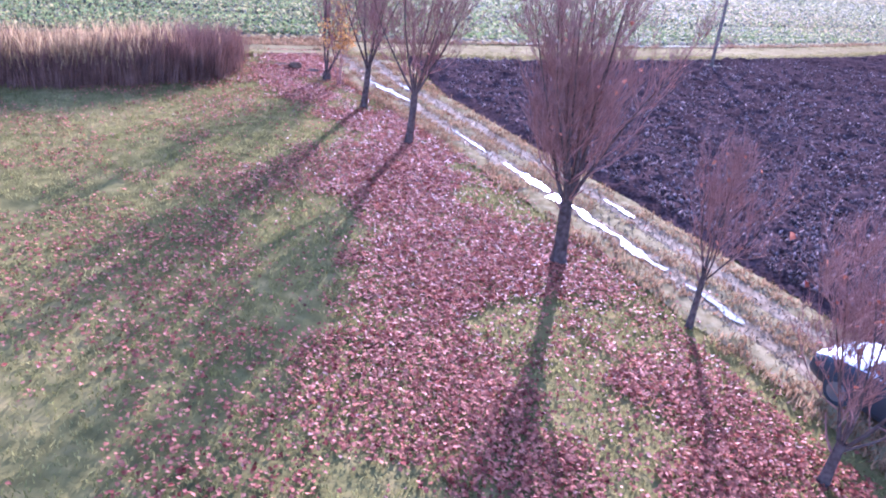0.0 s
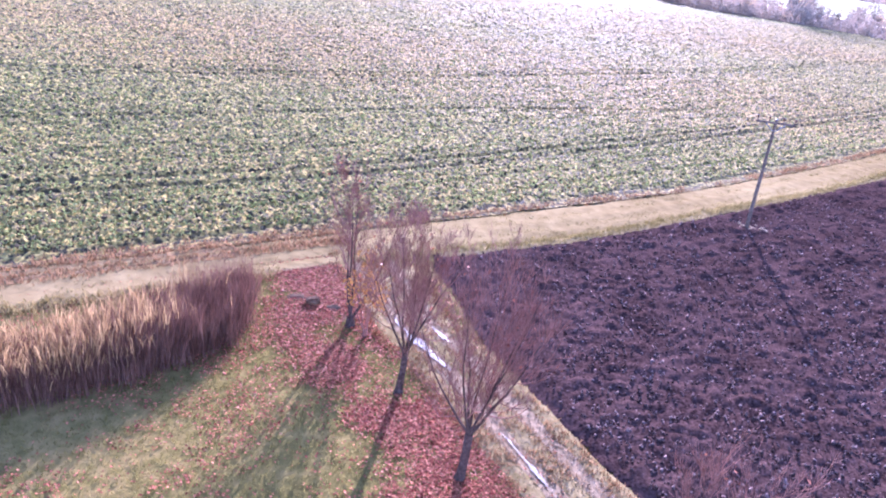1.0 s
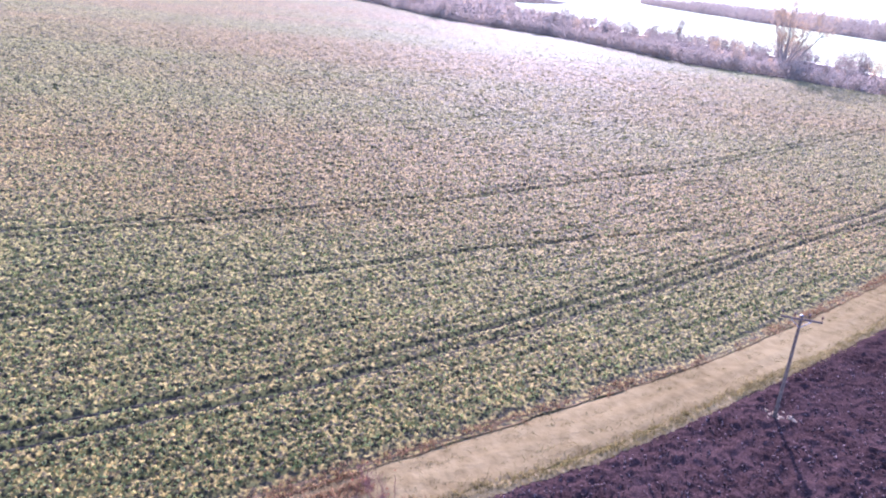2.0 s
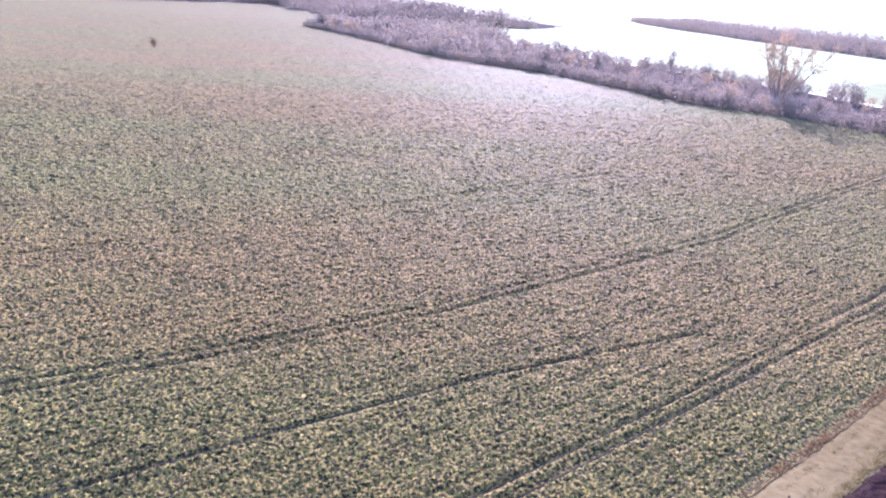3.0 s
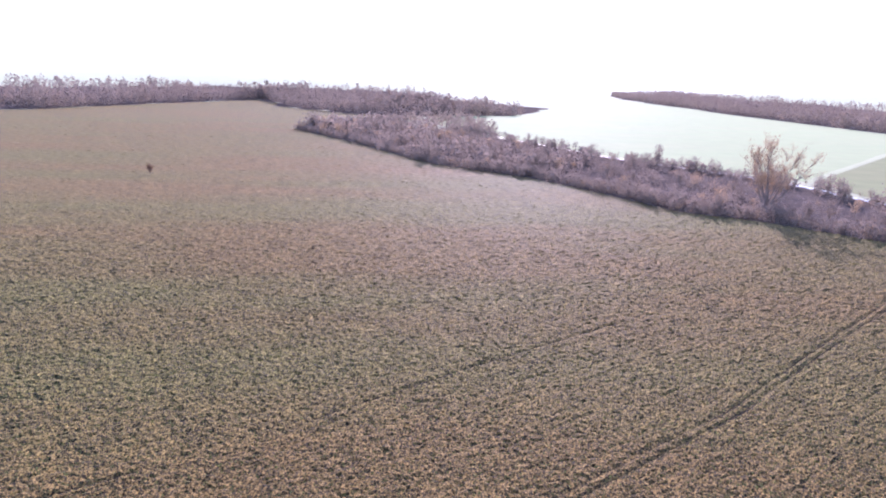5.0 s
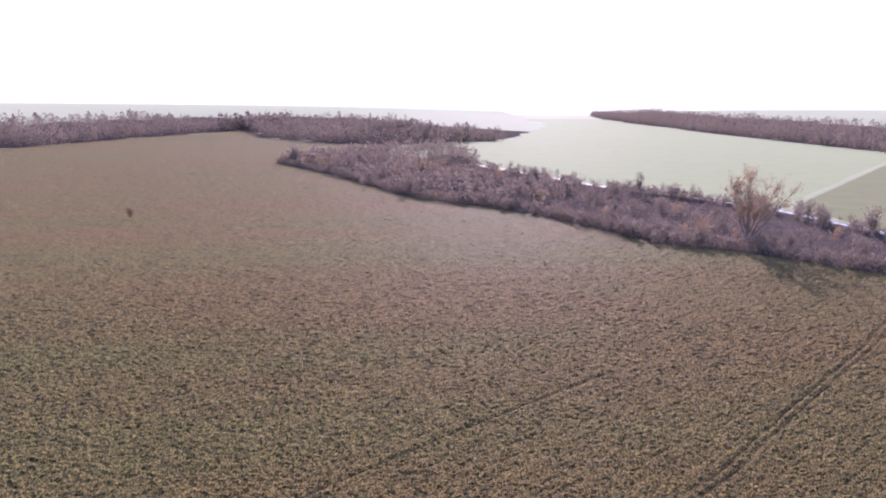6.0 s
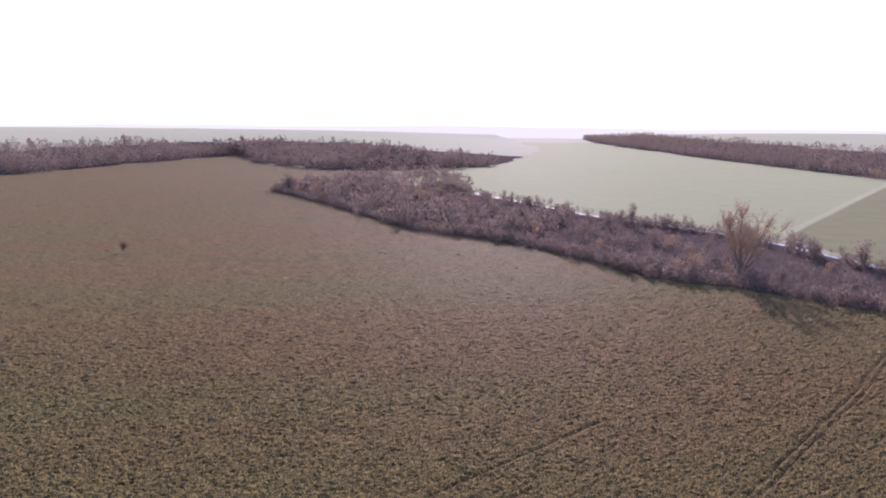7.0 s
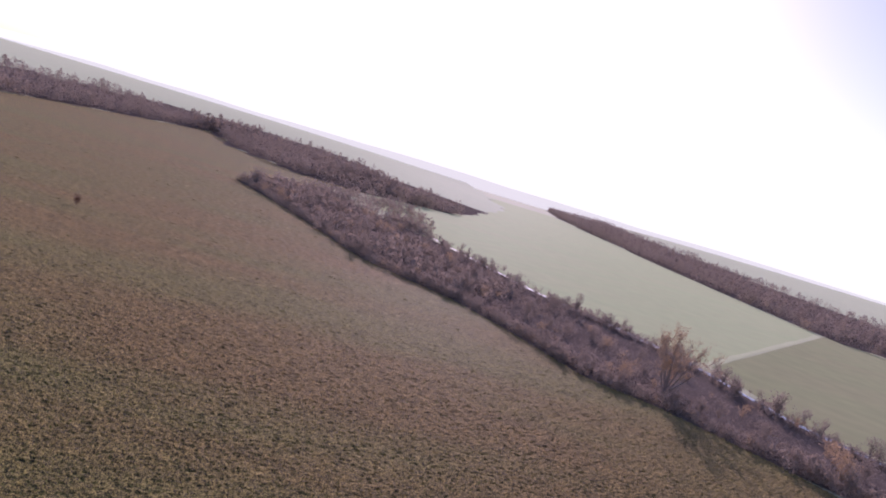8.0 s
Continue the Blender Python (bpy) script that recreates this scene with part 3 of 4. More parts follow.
# the crop: a bumpy canopy over the whole field, finer where it is near, with single leaves on top
def tram_gap(x, y):
    """How far a place lies from the nearest bare wheel track."""
    gap = np.full(np.shape(x), 1e9)
    for kind, line in TRAM.items():
        dist = to_line(x, y, line)
        gap = np.minimum(gap, np.abs(dist - 0.85) if kind in ("tramline near the road", "long tramline") else dist)
    return gap


k = 0.0026
yy = 30 * np.exp(np.arange(0, math.log(760 / 30), k))
ss = np.arange(-0.80, 0.93, k)
cy, cs = np.meshgrid(yy, ss, indexing="ij")
cy = cy + rng.normal(0, 0.28, cy.shape) * k * cy
cx = -5 + cy * (cs + rng.normal(0, 0.28, cs.shape) * k)
size = np.clip(k * cy, 0.1, 4)
plant = rng.uniform(0, 1, cy.shape) ** 1.5
clump = layered(cx * 5.5, cy * 5.5, 83, 2)
rowing = 0.5 + 0.5 * np.sin((-cx * 0.57 + cy * 0.82) * 2 * np.pi / 0.75 + 2 * layered(cx * 0.2, cy * 0.2, 84, 2))
cz = 0.03 + (0.22 * plant + 0.11 * clump + 0.05 * rowing) * np.clip(1.4 - size * 0.35, 0.5, 1) + (0.9 * np.clip(size - 0.12, 0, 0.6) * np.clip((330 - cy) / 150, 0.25, 1)) * plant
drill = ((-cx * 0.57 + cy * 0.82) / 3.0 + 0.25 * layered(cx * 0.03, cy * 0.03, 85, 2)) % 1.0
cz -= 0.10 * np.exp(-((drill - 0.5) / 0.085) ** 2) * np.clip((260 - cy) / 120, 0, 1)
cz = np.maximum(cz, 0.03)
gap = tram_gap(cx, cy)
cz = np.where(gap < 0.24 + size * 0.3, 0.03, cz)
to_road = to_line(cx, cy, ROAD_FAR)
cz = cz * np.clip((to_road - 0.5) / 1.2, 0, 1) + 0.01
cv = np.stack([cx, cy, cz], -1).reshape(-1, 3)
ns = len(ss)
q = np.arange(len(yy) - 1)[:, None] * ns + np.arange(ns - 1)[None, :]
cf = np.stack([q, q + 1, q + ns + 1, q + ns], -1).reshape(-1, 4)
cf = cf[inside(cv[cf[:, 0], 0], cv[cf[:, 0], 1], CROP_FIELD) & inside(cv[cf[:, 2], 0], cv[cf[:, 2], 1], CROP_FIELD)]
used, cf2 = np.unique(cf, return_inverse=True)
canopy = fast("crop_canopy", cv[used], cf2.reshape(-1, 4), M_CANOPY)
tagged(canopy, "low rough canopy of a leafy green crop", "crop", kind="stuff")


def crop(name, count, y0, y1):
    """Leaves thinly strewn over the canopy, fewer and larger farther out."""
    y = y0 * np.exp(rng.uniform(0, 1, count) * math.log(y1 / y0))
    x = -5 + y * rng.uniform(-1.1, 1.15, count)
    good = inside(x, y, CROP_FIELD) & (to_line(x, y, ROAD_FAR) > 1.0 + 0.6 * value_noise(x, y, 5)) & (tram_gap(x, y) > 0.34)
    good &= rng.uniform(0, 1, count) < np.clip((y1 - y) / (0.7 * y1), 0, 1)
    x, y = x[good], y[good]
    ob = leaves_mesh(name, x, y, 0.14 + 0.18 * rng.uniform(0.2, 1, len(x)), 0.11 + 0.0009 * y, M_CROP, 1.0, 0.4, 1.3)
    return tagged(ob, "single green leaves standing above the crop", "crop", kind="stuff")


crop("crop_leaves", 260000, 33, 330)

# dry grass along the road's far edge
ex = np.concatenate([resample(ROAD_FAR[1:9], 0.10), resample(ROAD_FAR[1:9], 0.10)])
ex = ex + rng.normal(0, 0.26, ex.shape) + [-0.25, 0.45]
ex = ex[layered(ex[:, 0] * 0.8, ex[:, 1] * 0.8, 75, 3) > rng.uniform(0.25, 0.65, len(ex))]
ridge = np.array(ROAD_FAR[1:5])
ridge = np.concatenate([resample((ridge + [0.5 * d, -0.86 * d]).tolist(), 0.05) for d in (0.1, 0.8, 1.4)])
ex = np.concatenate([ex, ridge + rng.normal(0, 0.1, ridge.shape)])
edge = blades_mesh("road_edge_grass", ex[:, 0], ex[:, 1], np.zeros(len(ex)), rng.uniform(0.12, 0.32, len(ex)), 0.045, M_EDGE, 0.7, 5, 0.15)
tagged(edge, "dry brown grass along the dirt road", "grass", kind="stuff")

# short worn grass on the road, thicker along its sides
wx = np.concatenate([resample(ROAD_MID[1:9], 0.012), resample(ROAD_NEAR[3:10], 0.022) + [0.12, -0.15]])
on_bank = np.arange(len(wx)) >= len(resample(ROAD_MID[1:9], 0.012))
wx = wx + np.where(on_bank[:, None], rng.normal(0, 0.28, wx.shape), rng.uniform(-1, 1, (len(wx), 1)) * [-1.0, 1.65] + rng.normal(0, 0.15, wx.shape))
thick = layered(wx[:, 0] * 0.9, wx[:, 1] * 0.9, 74, 3)
ok = (on_bank | (thick > 0.47)) & (to_line(wx[:, 0], wx[:, 1], ROW_LINE) > 2.5)
road_grass = blades_mesh("road_grass", wx[ok, 0], wx[ok, 1], np.full(ok.sum(), 0.03), np.where(on_bank[ok], 0.20, 0.09), 0.035, M_ROAD_GRASS, 1.0, 3, 0.08)
tagged(road_grass, "short worn yellowish grass on the dirt road", "grass", kind="stuff")

vx, vy = field_of(60000, -8, 16, -2, 41)
near_track = to_line(vx, vy, TRACK_MID)
ok = (near_track < 2.0) & (to_line(vx, vy, TRACK_LEFT) > 0.26) & (to_line(vx, vy, TRACK_RIGHT) > 0.26) & (layered(vx * 1.2, vy * 1.2, 73, 2) > 0.42) & ~inside(vx, vy, PLOUGH)
tufts = blades_mesh("verge_grass", vx[ok], vy[ok], np.zeros(ok.sum()), 0.16, 0.035, M_EDGE, 0.8, 4, 0.08)
tagged(tufts, "dry tufts of grass between the wheel ruts", "grass", kind="stuff")

# gravel and small clods on the farm track
kx, ky = field_of(150000, -6, 22, -4, 40)
ok = to_line(kx, ky, TRACK_MID) < 1.05 + 0.3 * value_noise(kx * 2, ky * 2, 12)
gravel = leaves_mesh("track_gravel", kx[ok], ky[ok], np.full(ok.sum(), 0.045), 0.055, M_STONE, 0.7, 0.5)
tagged(gravel, "small pale stones and clods strewn on the farm track", "gravel", kind="stuff")

# the reed bed beside the meadow
REEDS = [(-9.4, 35.8), (-8.4, 33.0), (-9.0, 30.6), (-11.2, 28.3), (-13.1, 26.8), (-16, 25.5), (-18, 24.6), (-24, 21.8), (-40, 14.0), (-40, 16.8), (-24, 24.6), (-18, 27.4), (-15, 29.2), (-12.5, 31.7), (-10.5, 34.6)]
hx, hy = field_of(60000, -40, -8, 12, 37)
rag = 0.9 * (layered(hx * 0.9, hy * 0.9, 91, 3) - 0.5)
ok = inside(hx + rag, hy + rag, REEDS)
hx, hy = hx[ok], hy[ok]
tall = 1.05 + 0.8 * layered(hx * 0.5, hy * 0.5, 95, 3) + 0.36 * rng.normal(0, 1, len(hx)).clip(-1.5, 1.5) + 0.06 * np.clip(hx + 16, 0, 6)
tall *= np.clip(0.8 + to_line(hx, hy, REEDS + REEDS[:1]) * 0.9, 0, 1)
reed = blades_mesh("reed_bed", hx, hy, np.zeros(len(hx)), tall, 0.017, M_REED, 0.5, 6, 0.2)
tagged(reed, "dense bed of dry brown reeds at the meadow's edge", "reeds", kind="stuff")
few = rng.uniform(0, 1, len(hx)) < np.clip(0.75 - np.clip(hx + 13.5, 0, 9) * 0.26 + 0.5 * (layered(hx * 0.5, hy * 0.5, 96, 2) - 0.5), 0.02, 1)
plume = blades_mesh("reed_plumes", hx[few], hy[few], tall[few] * 0.70, tall[few] * 0.36, 0.022, M_PLUME, 0.7, 3, 0.16)
tagged(plume, "pale tan plumes on top of the dry reeds", "reeds", kind="stuff")


# ---- trees ----
class Tubes:
    """Collects tapering tubes as quads."""

    def __init__(self):
        self.v, self.f, self.n = [], [], 0

    def add(self, pts, radii, sides):
        pts, radii = np.asarray(pts, float), np.asarray(radii, float)
        d = np.gradient(pts, axis=0)
        d /= np.linalg.norm(d, axis=1)[:, None] + 1e-9
        ref = np.array([1.0, 0, 0]) if abs(d[0, 0]) < 0.8 else np.array([0, 1.0, 0])
        a = np.cross(d, ref)
        a /= np.linalg.norm(a, axis=1)[:, None] + 1e-9
        b = np.cross(d, a)
        ang = np.arange(sides) * 2 * np.pi / sides
        ring = pts[:, None, :] + radii[:, None, None] * (np.cos(ang)[None, :, None] * a[:, None, :] + np.sin(ang)[None, :, None] * b[:, None, :])
        m = len(pts)
        i = np.arange(m - 1)[:, None] * sides + np.arange(sides)[None, :]
        j = np.arange(m - 1)[:, None] * sides + (np.arange(sides)[None, :] + 1) % sides
        self.v.append(ring.reshape(-1, 3))
        self.f.append((np.stack([i, j, j + sides, i + sides], -1).reshape(-1, 4)) + self.n)
        self.n += m * sides

    def make(self, name, mat, parent):
        return smooth(fast(name, np.concatenate(self.v), np.concatenate(self.f), mat, parent))


def branch_line(start, way, length, r, bow=0.25, steps=5, wander=0.10):
    """A branch that curves upwards and wanders a little."""
    pts, p, d = [np.array(start, float)], np.array(start, float), np.array(way, float)
    d /= np.linalg.norm(d)
    for _ in range(steps):
        d = d + np.array([0, 0, bow / steps * 2]) + r.normal(0, wander, 3)
        d /= np.linalg.norm(d)
        p = p + d * length / steps
        pts.append(p.copy())
    return np.array(pts)


def aside(way, angle, turn):
    """A direction that leaves way by an angle, turned round it."""
    way = np.asarray(way) / np.linalg.norm(way)
    ref = np.array([0, 0, 1.0]) if abs(way[2]) < 0.9 else np.array([1.0, 0, 0])
    a = np.cross(way, ref)
    a /= np.linalg.norm(a)
    b = np.cross(way, a)
    return way * math.cos(angle) + (a * math.cos(turn) + b * math.sin(turn)) * math.sin(angle)


def bare_tree(x, y, height, fork, radius, seed, limbs=6, label="", lean=(0.0, 0.0), wide=1.0, rich=1.0, low_shoots=0, leaf_count=0):
    """A young bare tree: trunk, upright limbs from one fork, and a cloud of thin twigs."""
    r = np.random.default_rng(seed)
    tree = tagged(new("tree"), label, "tree", "row of bare trees")
    tree.location = (x, y, 0)
    h = np.linspace(-0.12, fork, 7)
    bend = 0.035 * np.sin(h * 1.3 + seed)
    trunk_pts = np.stack([bend + lean[0] * h, 0.03 * np.cos(h + seed) + lean[1] * h, h], 1)
    flare = radius * (1 + 0.55 * np.exp(-(h + 0.12) * 5)) * (1 - 0.12 * h / fork)
    t = Tubes()
    t.add(trunk_pts, flare, 10)
    t.make("trunk", M_BARK, tree)
    twigs, tips = Tubes(), []
    top = trunk_pts[-1]
    for k in range(limbs):
        turn = k * 2.4 + r.uniform(-0.4, 0.4)
        spread = r.uniform(0.22, 0.62) * wide if k else 0.08
        start = top - np.array([0, 0, 0.5 * r.uniform(0, 0.5) * (k > 0)])
        way = aside((lean[0], lean[1], 1), spread, turn)
        length = (height - fork) * r.uniform(0.75, 1.02) * (1.0 if k else 1.06)
        pts = branch_line(start, way, length, r, 0.45, 7, 0.07)
        rad = radius * r.uniform(0.30, 0.42) * np.linspace(1, 0.08, len(pts)) ** 1.2
        limb = Tubes()
        limb.add(pts, rad, 6)
        limb.make("limb", M_BARK, tree)
        for m in range(int(15 * rich)):
            u = r.uniform(0.12, 0.97)
            q = u * (len(pts) - 1)
            a = int(q)
            at = pts[a] + (pts[min(a + 1, len(pts) - 1)] - pts[a]) * (q - a)
            d = pts[min(a + 1, len(pts) - 1)] - pts[max(a - 1, 0)]
            ln = length * r.uniform(0.22, 0.5) * (1.15 - u * 0.75)
            sub = branch_line(at, aside(d, r.uniform(0.5, 1.15), r.uniform(0, 6.28)), ln, r, 0.5, 4, 0.14)
            twigs.add(sub, np.interp(q, np.arange(len(rad)), rad) * 0.42 * np.linspace(1, 0.2, len(sub)) + 0.002, 4)
            for w in range(int(8 * rich)):
                v = r.uniform(0.15, 1.0) * (len(sub) - 1)
                b = min(int(v), len(sub) - 2)
                at2 = sub[b] + (sub[b + 1] - sub[b]) * (v - b)
                tw = branch_line(at2, aside(sub[b + 1] - sub[b], r.uniform(0.35, 0.9), r.uniform(0, 6.28)), r.uniform(0.3, 0.85) * ln * 0.6 + 0.15, r, 0.5, 2, 0.12)
                twigs.add(tw, [0.0055, 0.004, 0.0025], 3)
                for _ in range(3):
                    e = branch_line(tw[1], aside(tw[2] - tw[1], r.uniform(0.3, 0.8), r.uniform(0, 6.28)), r.uniform(0.15, 0.4), r, 0.4, 1, 0.1)
                    twigs.add(e, [0.0035, 0.002], 3)
                tips.append(tw[-1])
    for k in range(low_shoots):
        at = trunk_pts[r.integers(4, 7)]
        sh = branch_line(at, aside((0, 0, 1), r.uniform(0.7, 1.15), r.uniform(0, 6.28)), r.uniform(0.5, 1.0), r, 0.5, 4, 0.12)
        twigs.add(sh, np.linspace(0.03, 0.008, len(sh)), 5)
    tagged(twigs.make("crown", M_TWIG, tree), "cloud of thin reddish twigs", kind="stuff")
    if leaf_count:
        tips = np.array(tips)[r.integers(0, len(tips), leaf_count)] + r.normal(0, 0.12, (leaf_count, 3))
        lv = leaves_mesh("foliage", tips[:, 0], tips[:, 1], tips[:, 2], 0.10, M_LEAF, 0.9)
        lv.parent = tree
        tagged(lv, "last dry leaves on the twigs", kind="stuff")
    return tree


bare_tree(-4.55, 33.2, 6.5, 0.35, 0.17, 11, 4, "bare tree of several upright stems near the road", (0.01, 0), 0.62, 1.3, 1, 60)
bare_tree(-2.4, 28.8, 7.2, 1.7, 0.13, 12, 8, "bare young tree with an upright reddish crown", (0.02, 0), 1.0, 1.2, 0, 40)
bare_tree(-0.4, 24.6, 7.5, 1.75, 0.14, 13, 8, "bare young tree with an upright reddish crown", (0.03, 0), 1.0, 1.2, 1, 40)
bare_tree(3.75, 16.0, 7.5, 1.6, 0.17, 14, 11, "largest bare tree of the row beside the farm track", (-0.03, 0), 0.72, 1.3, 4, 90)
bare_tree(6.3, 13.4, 4.4, 1.2, 0.07, 15, 5, "thin bare sapling among fallen leaves", (0.04, 0.03), 0.9, 0.9, 1, 20)
bare_tree(7.05, 8.75, 4.8, 0.8, 0.085, 16, 8, "bushy bare tree in front of the white car", (0.06, 0), 1.35, 1.0, 3, 60)


def yellow_shrub(x, y, size, seed):
    r = np.random.default_rng(seed)
    shrub = tagged(new("shrub"), "tall thin shrub with orange yellow autumn leaves", "shrub")
    shrub.location = (x, y, 0)
    tips = []
    for k in range(9):
        stems = Tubes()
        pts = branch_line((r.normal(0, 0.06), r.normal(0, 0.06), -0.05), aside((0, 0, 1), r.uniform(0.05, 0.34), r.uniform(0, 6.28)), size * r.uniform(0.75, 1.15), r, 0.3, 6, 0.07)
        stems.add(pts, np.linspace(0.024, 0.005, len(pts)), 5)
        for m in range(7):
            side = branch_line(pts[r.integers(4, 7)], aside((0, 0, 1), r.uniform(0.5, 1.2), r.uniform(0, 6.28)), r.uniform(0.3, 0.8), r, 0.3, 3)
            stems.add(side, np.linspace(0.008, 0.003, len(side)), 3)
            tips.extend(side[1:])
        stems.make("stem", M_TWIG, shrub)
    tips = np.array(tips)[r.integers(0, len(tips), 420)] + r.normal(0, 0.10, (420, 3))
    lv = leaves_mesh("foliage", tips[:, 0], tips[:, 1], tips[:, 2], 0.13, M_YELLOW, 0.9)
    lv.parent = shrub
    return shrub


yellow_shrub(-3.9, 32.4, 3.0, 5)


# ---- the heap of earth by the reeds ----
def soil_mound(x, y, size, height, seed):
    g = 22
    u, v = np.meshgrid(np.linspace(-1, 1, g), np.linspace(-1, 1, g), indexing="ij")
    d = np.hypot(u, v)
    z = height * np.clip(1 - d ** 2, 0, 1) * (0.5 + layered(u * 3 + seed, v * 3, seed, 3)) - 0.06
    vv = np.stack([u * size, v * size * 0.6, z], -1).reshape(-1, 3)
    i = np.arange(g - 1)[:, None] * g + np.arange(g - 1)[None, :]
    ob = fast("soil_mound", vv, np.stack([i, i + g, i + g + 1, i + 1], -1).reshape(-1, 4), M_HEAP)
    ob.location = (x, y, 0)
    return tagged(ob, "low dark heap of dug earth beside the reeds", "earth heap", "dug earth by the road")


clod_bm = bmesh.new()
bmesh.ops.create_cube(clod_bm, size=1.0)
bmesh.ops.scale(clod_bm, vec=(0.75, 0.45, 0.42), verts=clod_bm.verts)
bmesh.ops.bevel(clod_bm, geom=clod_bm.edges[:], offset=0.09, segments=2, affect="EDGES")
bmesh.ops.subdivide_edges(clod_bm, edges=clod_bm.edges[:], cuts=2, use_grid_fill=True)
for v in clod_bm.verts:
    v.co += v.normal * 0.10 * noise.noise(v.co * 4.0)
clod_me = bpy.data.meshes.new("earth_clod")
clod_bm.to_mesh(clod_me)
clod_bm.free()
clod_me.materials.append(M_HEAP)
clod_ob = new("earth_clod", clod_me)
clod_ob.matrix_world = pose(-6.3, 34.7, 0.13, 4, -6, 12) @ Matrix.Scale(0.8, 4)
tagged(clod_ob, "dark block of dug earth lying by the reeds", "earth clod")
soil_mound(-7.0, 35.2, 0.6, 0.14, 5)
soil_mound(-5.4, 34.5, 0.5, 0.16, 7)


# ---- the power pole ----
def tube_mesh(pts, radii, sides):
    bm = bmesh.new()
    rings = []
    for (x, y, z), r in zip(pts, radii):
        rings.append([bm.verts.new((x + r * math.cos(a * 2 * math.pi / sides), y + r * math.sin(a * 2 * math.pi / sides), z)) for a in range(sides)])
    for a, b in zip(rings, rings[1:]):
        for k in range(sides):
            bm.faces.new((a[k], a[(k + 1) % sides], b[(k + 1) % sides], b[k]))
    bm.faces.new(rings[-1])
    bm.faces.new(rings[0][::-1])
    return bm


def box_mesh(sx, sy, sz, m=Matrix.Identity(4), bevel=0.01):
    bm = bmesh.new()
    bmesh.ops.create_cube(bm, size=1.0)
    bmesh.ops.scale(bm, vec=(sx, sy, sz), verts=bm.verts)
    if bevel:
        bmesh.ops.bevel(bm, geom=bm.edges[:], offset=bevel, segments=1, affect="EDGES")
    bmesh.ops.transform(bm, matrix=m, verts=bm.verts)
    return bm


def power_pole(x, y, height, turn):
    pole = tagged(new("power_pole"), "weathered wooden power pole with a crossarm in the ploughed field", "power pole")
    pole.matrix_world = pose(x, y, 0, 0, -2, 0) @ pose(0, 0, 0, 0, 0, turn)
    part("post", tube_mesh([(0, 0, -0.2), (0, 0, 1.5), (0.01, 0, 4), (0, 0, height)], (0.125, 0.115, 0.10, 0.08), 12), M_POLE, pole)
    part("crossarm", box_mesh(2.3, 0.10, 0.11, pose(0, -0.13, height - 0.2), 0.012), M_POLE, pole)
    for s in (-1, 1):
        part("brace", box_mesh(0.75, 0.03, 0.04, pose(s * 0.33, -0.12, height - 0.47, 0, s * -42, 0), 0.005), M_IRON, pole)
    for k in (-1.08, -0.4, 0.4, 1.08):
        pin = part("insulator", tube_mesh([(k, -0.13, height - 0.16), (k, -0.13, height + 0.0), (k, -0.13, height + 0.03), (k, -0.13, height + 0.14), (k, -0.13, height + 0.2)], (0.012, 0.015, 0.055, 0.065, 0.03), 10), M_CERAMIC, pole, "brown glazed insulator")
    part("cap", tube_mesh([(0, 0, height), (0, 0, height + 0.05)], (0.115, 0.03), 12), M_IRON, pole)
    return pole


power_pole(19.6, 49.9, 7.3, -20)
r = np.random.default_rng(44)
for k in range(16):
    a, d = r.uniform(0, 6.28), r.uniform(0.25, 1.3)
    bm = bmesh.new()
    bmesh.ops.create_icosphere(bm, subdivisions=2, radius=r.uniform(0.09, 0.24))
    for v in bm.verts:
        v.co *= 0.75 + 0.5 * noise.noise(v.co * 7 + Vector((k, 0, 0)))
        v.co.z *= 0.6
    me = bpy.data.meshes.new("stone")
    bm.to_mesh(me)
    bm.free()
    me.materials.append(M_STONE)
    stone = new("stone", me)
    stone.location = (19.6 + d * math.cos(a), 49.9 + 0.8 * d * math.sin(a), 0.14)
    tagged(stone, "pale field stone heaped at the pole's foot", "stone", "stones round the pole")


# ---- the parked car ----
def loft(sections, closed=True):
    """A skin through sections of equal point counts."""
    bm = bmesh.new()
    rows = [[bm.verts.new(p) for p in s] for s in sections]
    for a, b in zip(rows, rows[1:]):
        for k in range(len(a) - (0 if closed else 1)):
            m = (k + 1) % len(a)
            bm.faces.new((a[k], a[m], b[m], b[k]))
    if closed:
        bm.faces.new(rows[0][::-1])
        bm.faces.new(rows[-1])
    bmesh.ops.recalc_face_normals(bm, faces=bm.faces)
    return bm


def hull(x, half, low, high, shoulder, n=7):
    """One cross section of a car's shell: flat floor, bulging sides, crowned top."""
    pts = [(x, -half * 0.9, low), (x, -half, low + 0.15), (x, -half, shoulder), (x, -half * 0.93, high - 0.06)]
    pts += [(x, half * 0.9 * (k / n * 2 - 1), high - 0.05 * (k / n * 2 - 1) ** 2) for k in range(1, n)]
    return pts + [(x, half * 0.93, high - 0.06), (x, half, shoulder), (x, half, low + 0.15), (x, half * 0.9, low)]


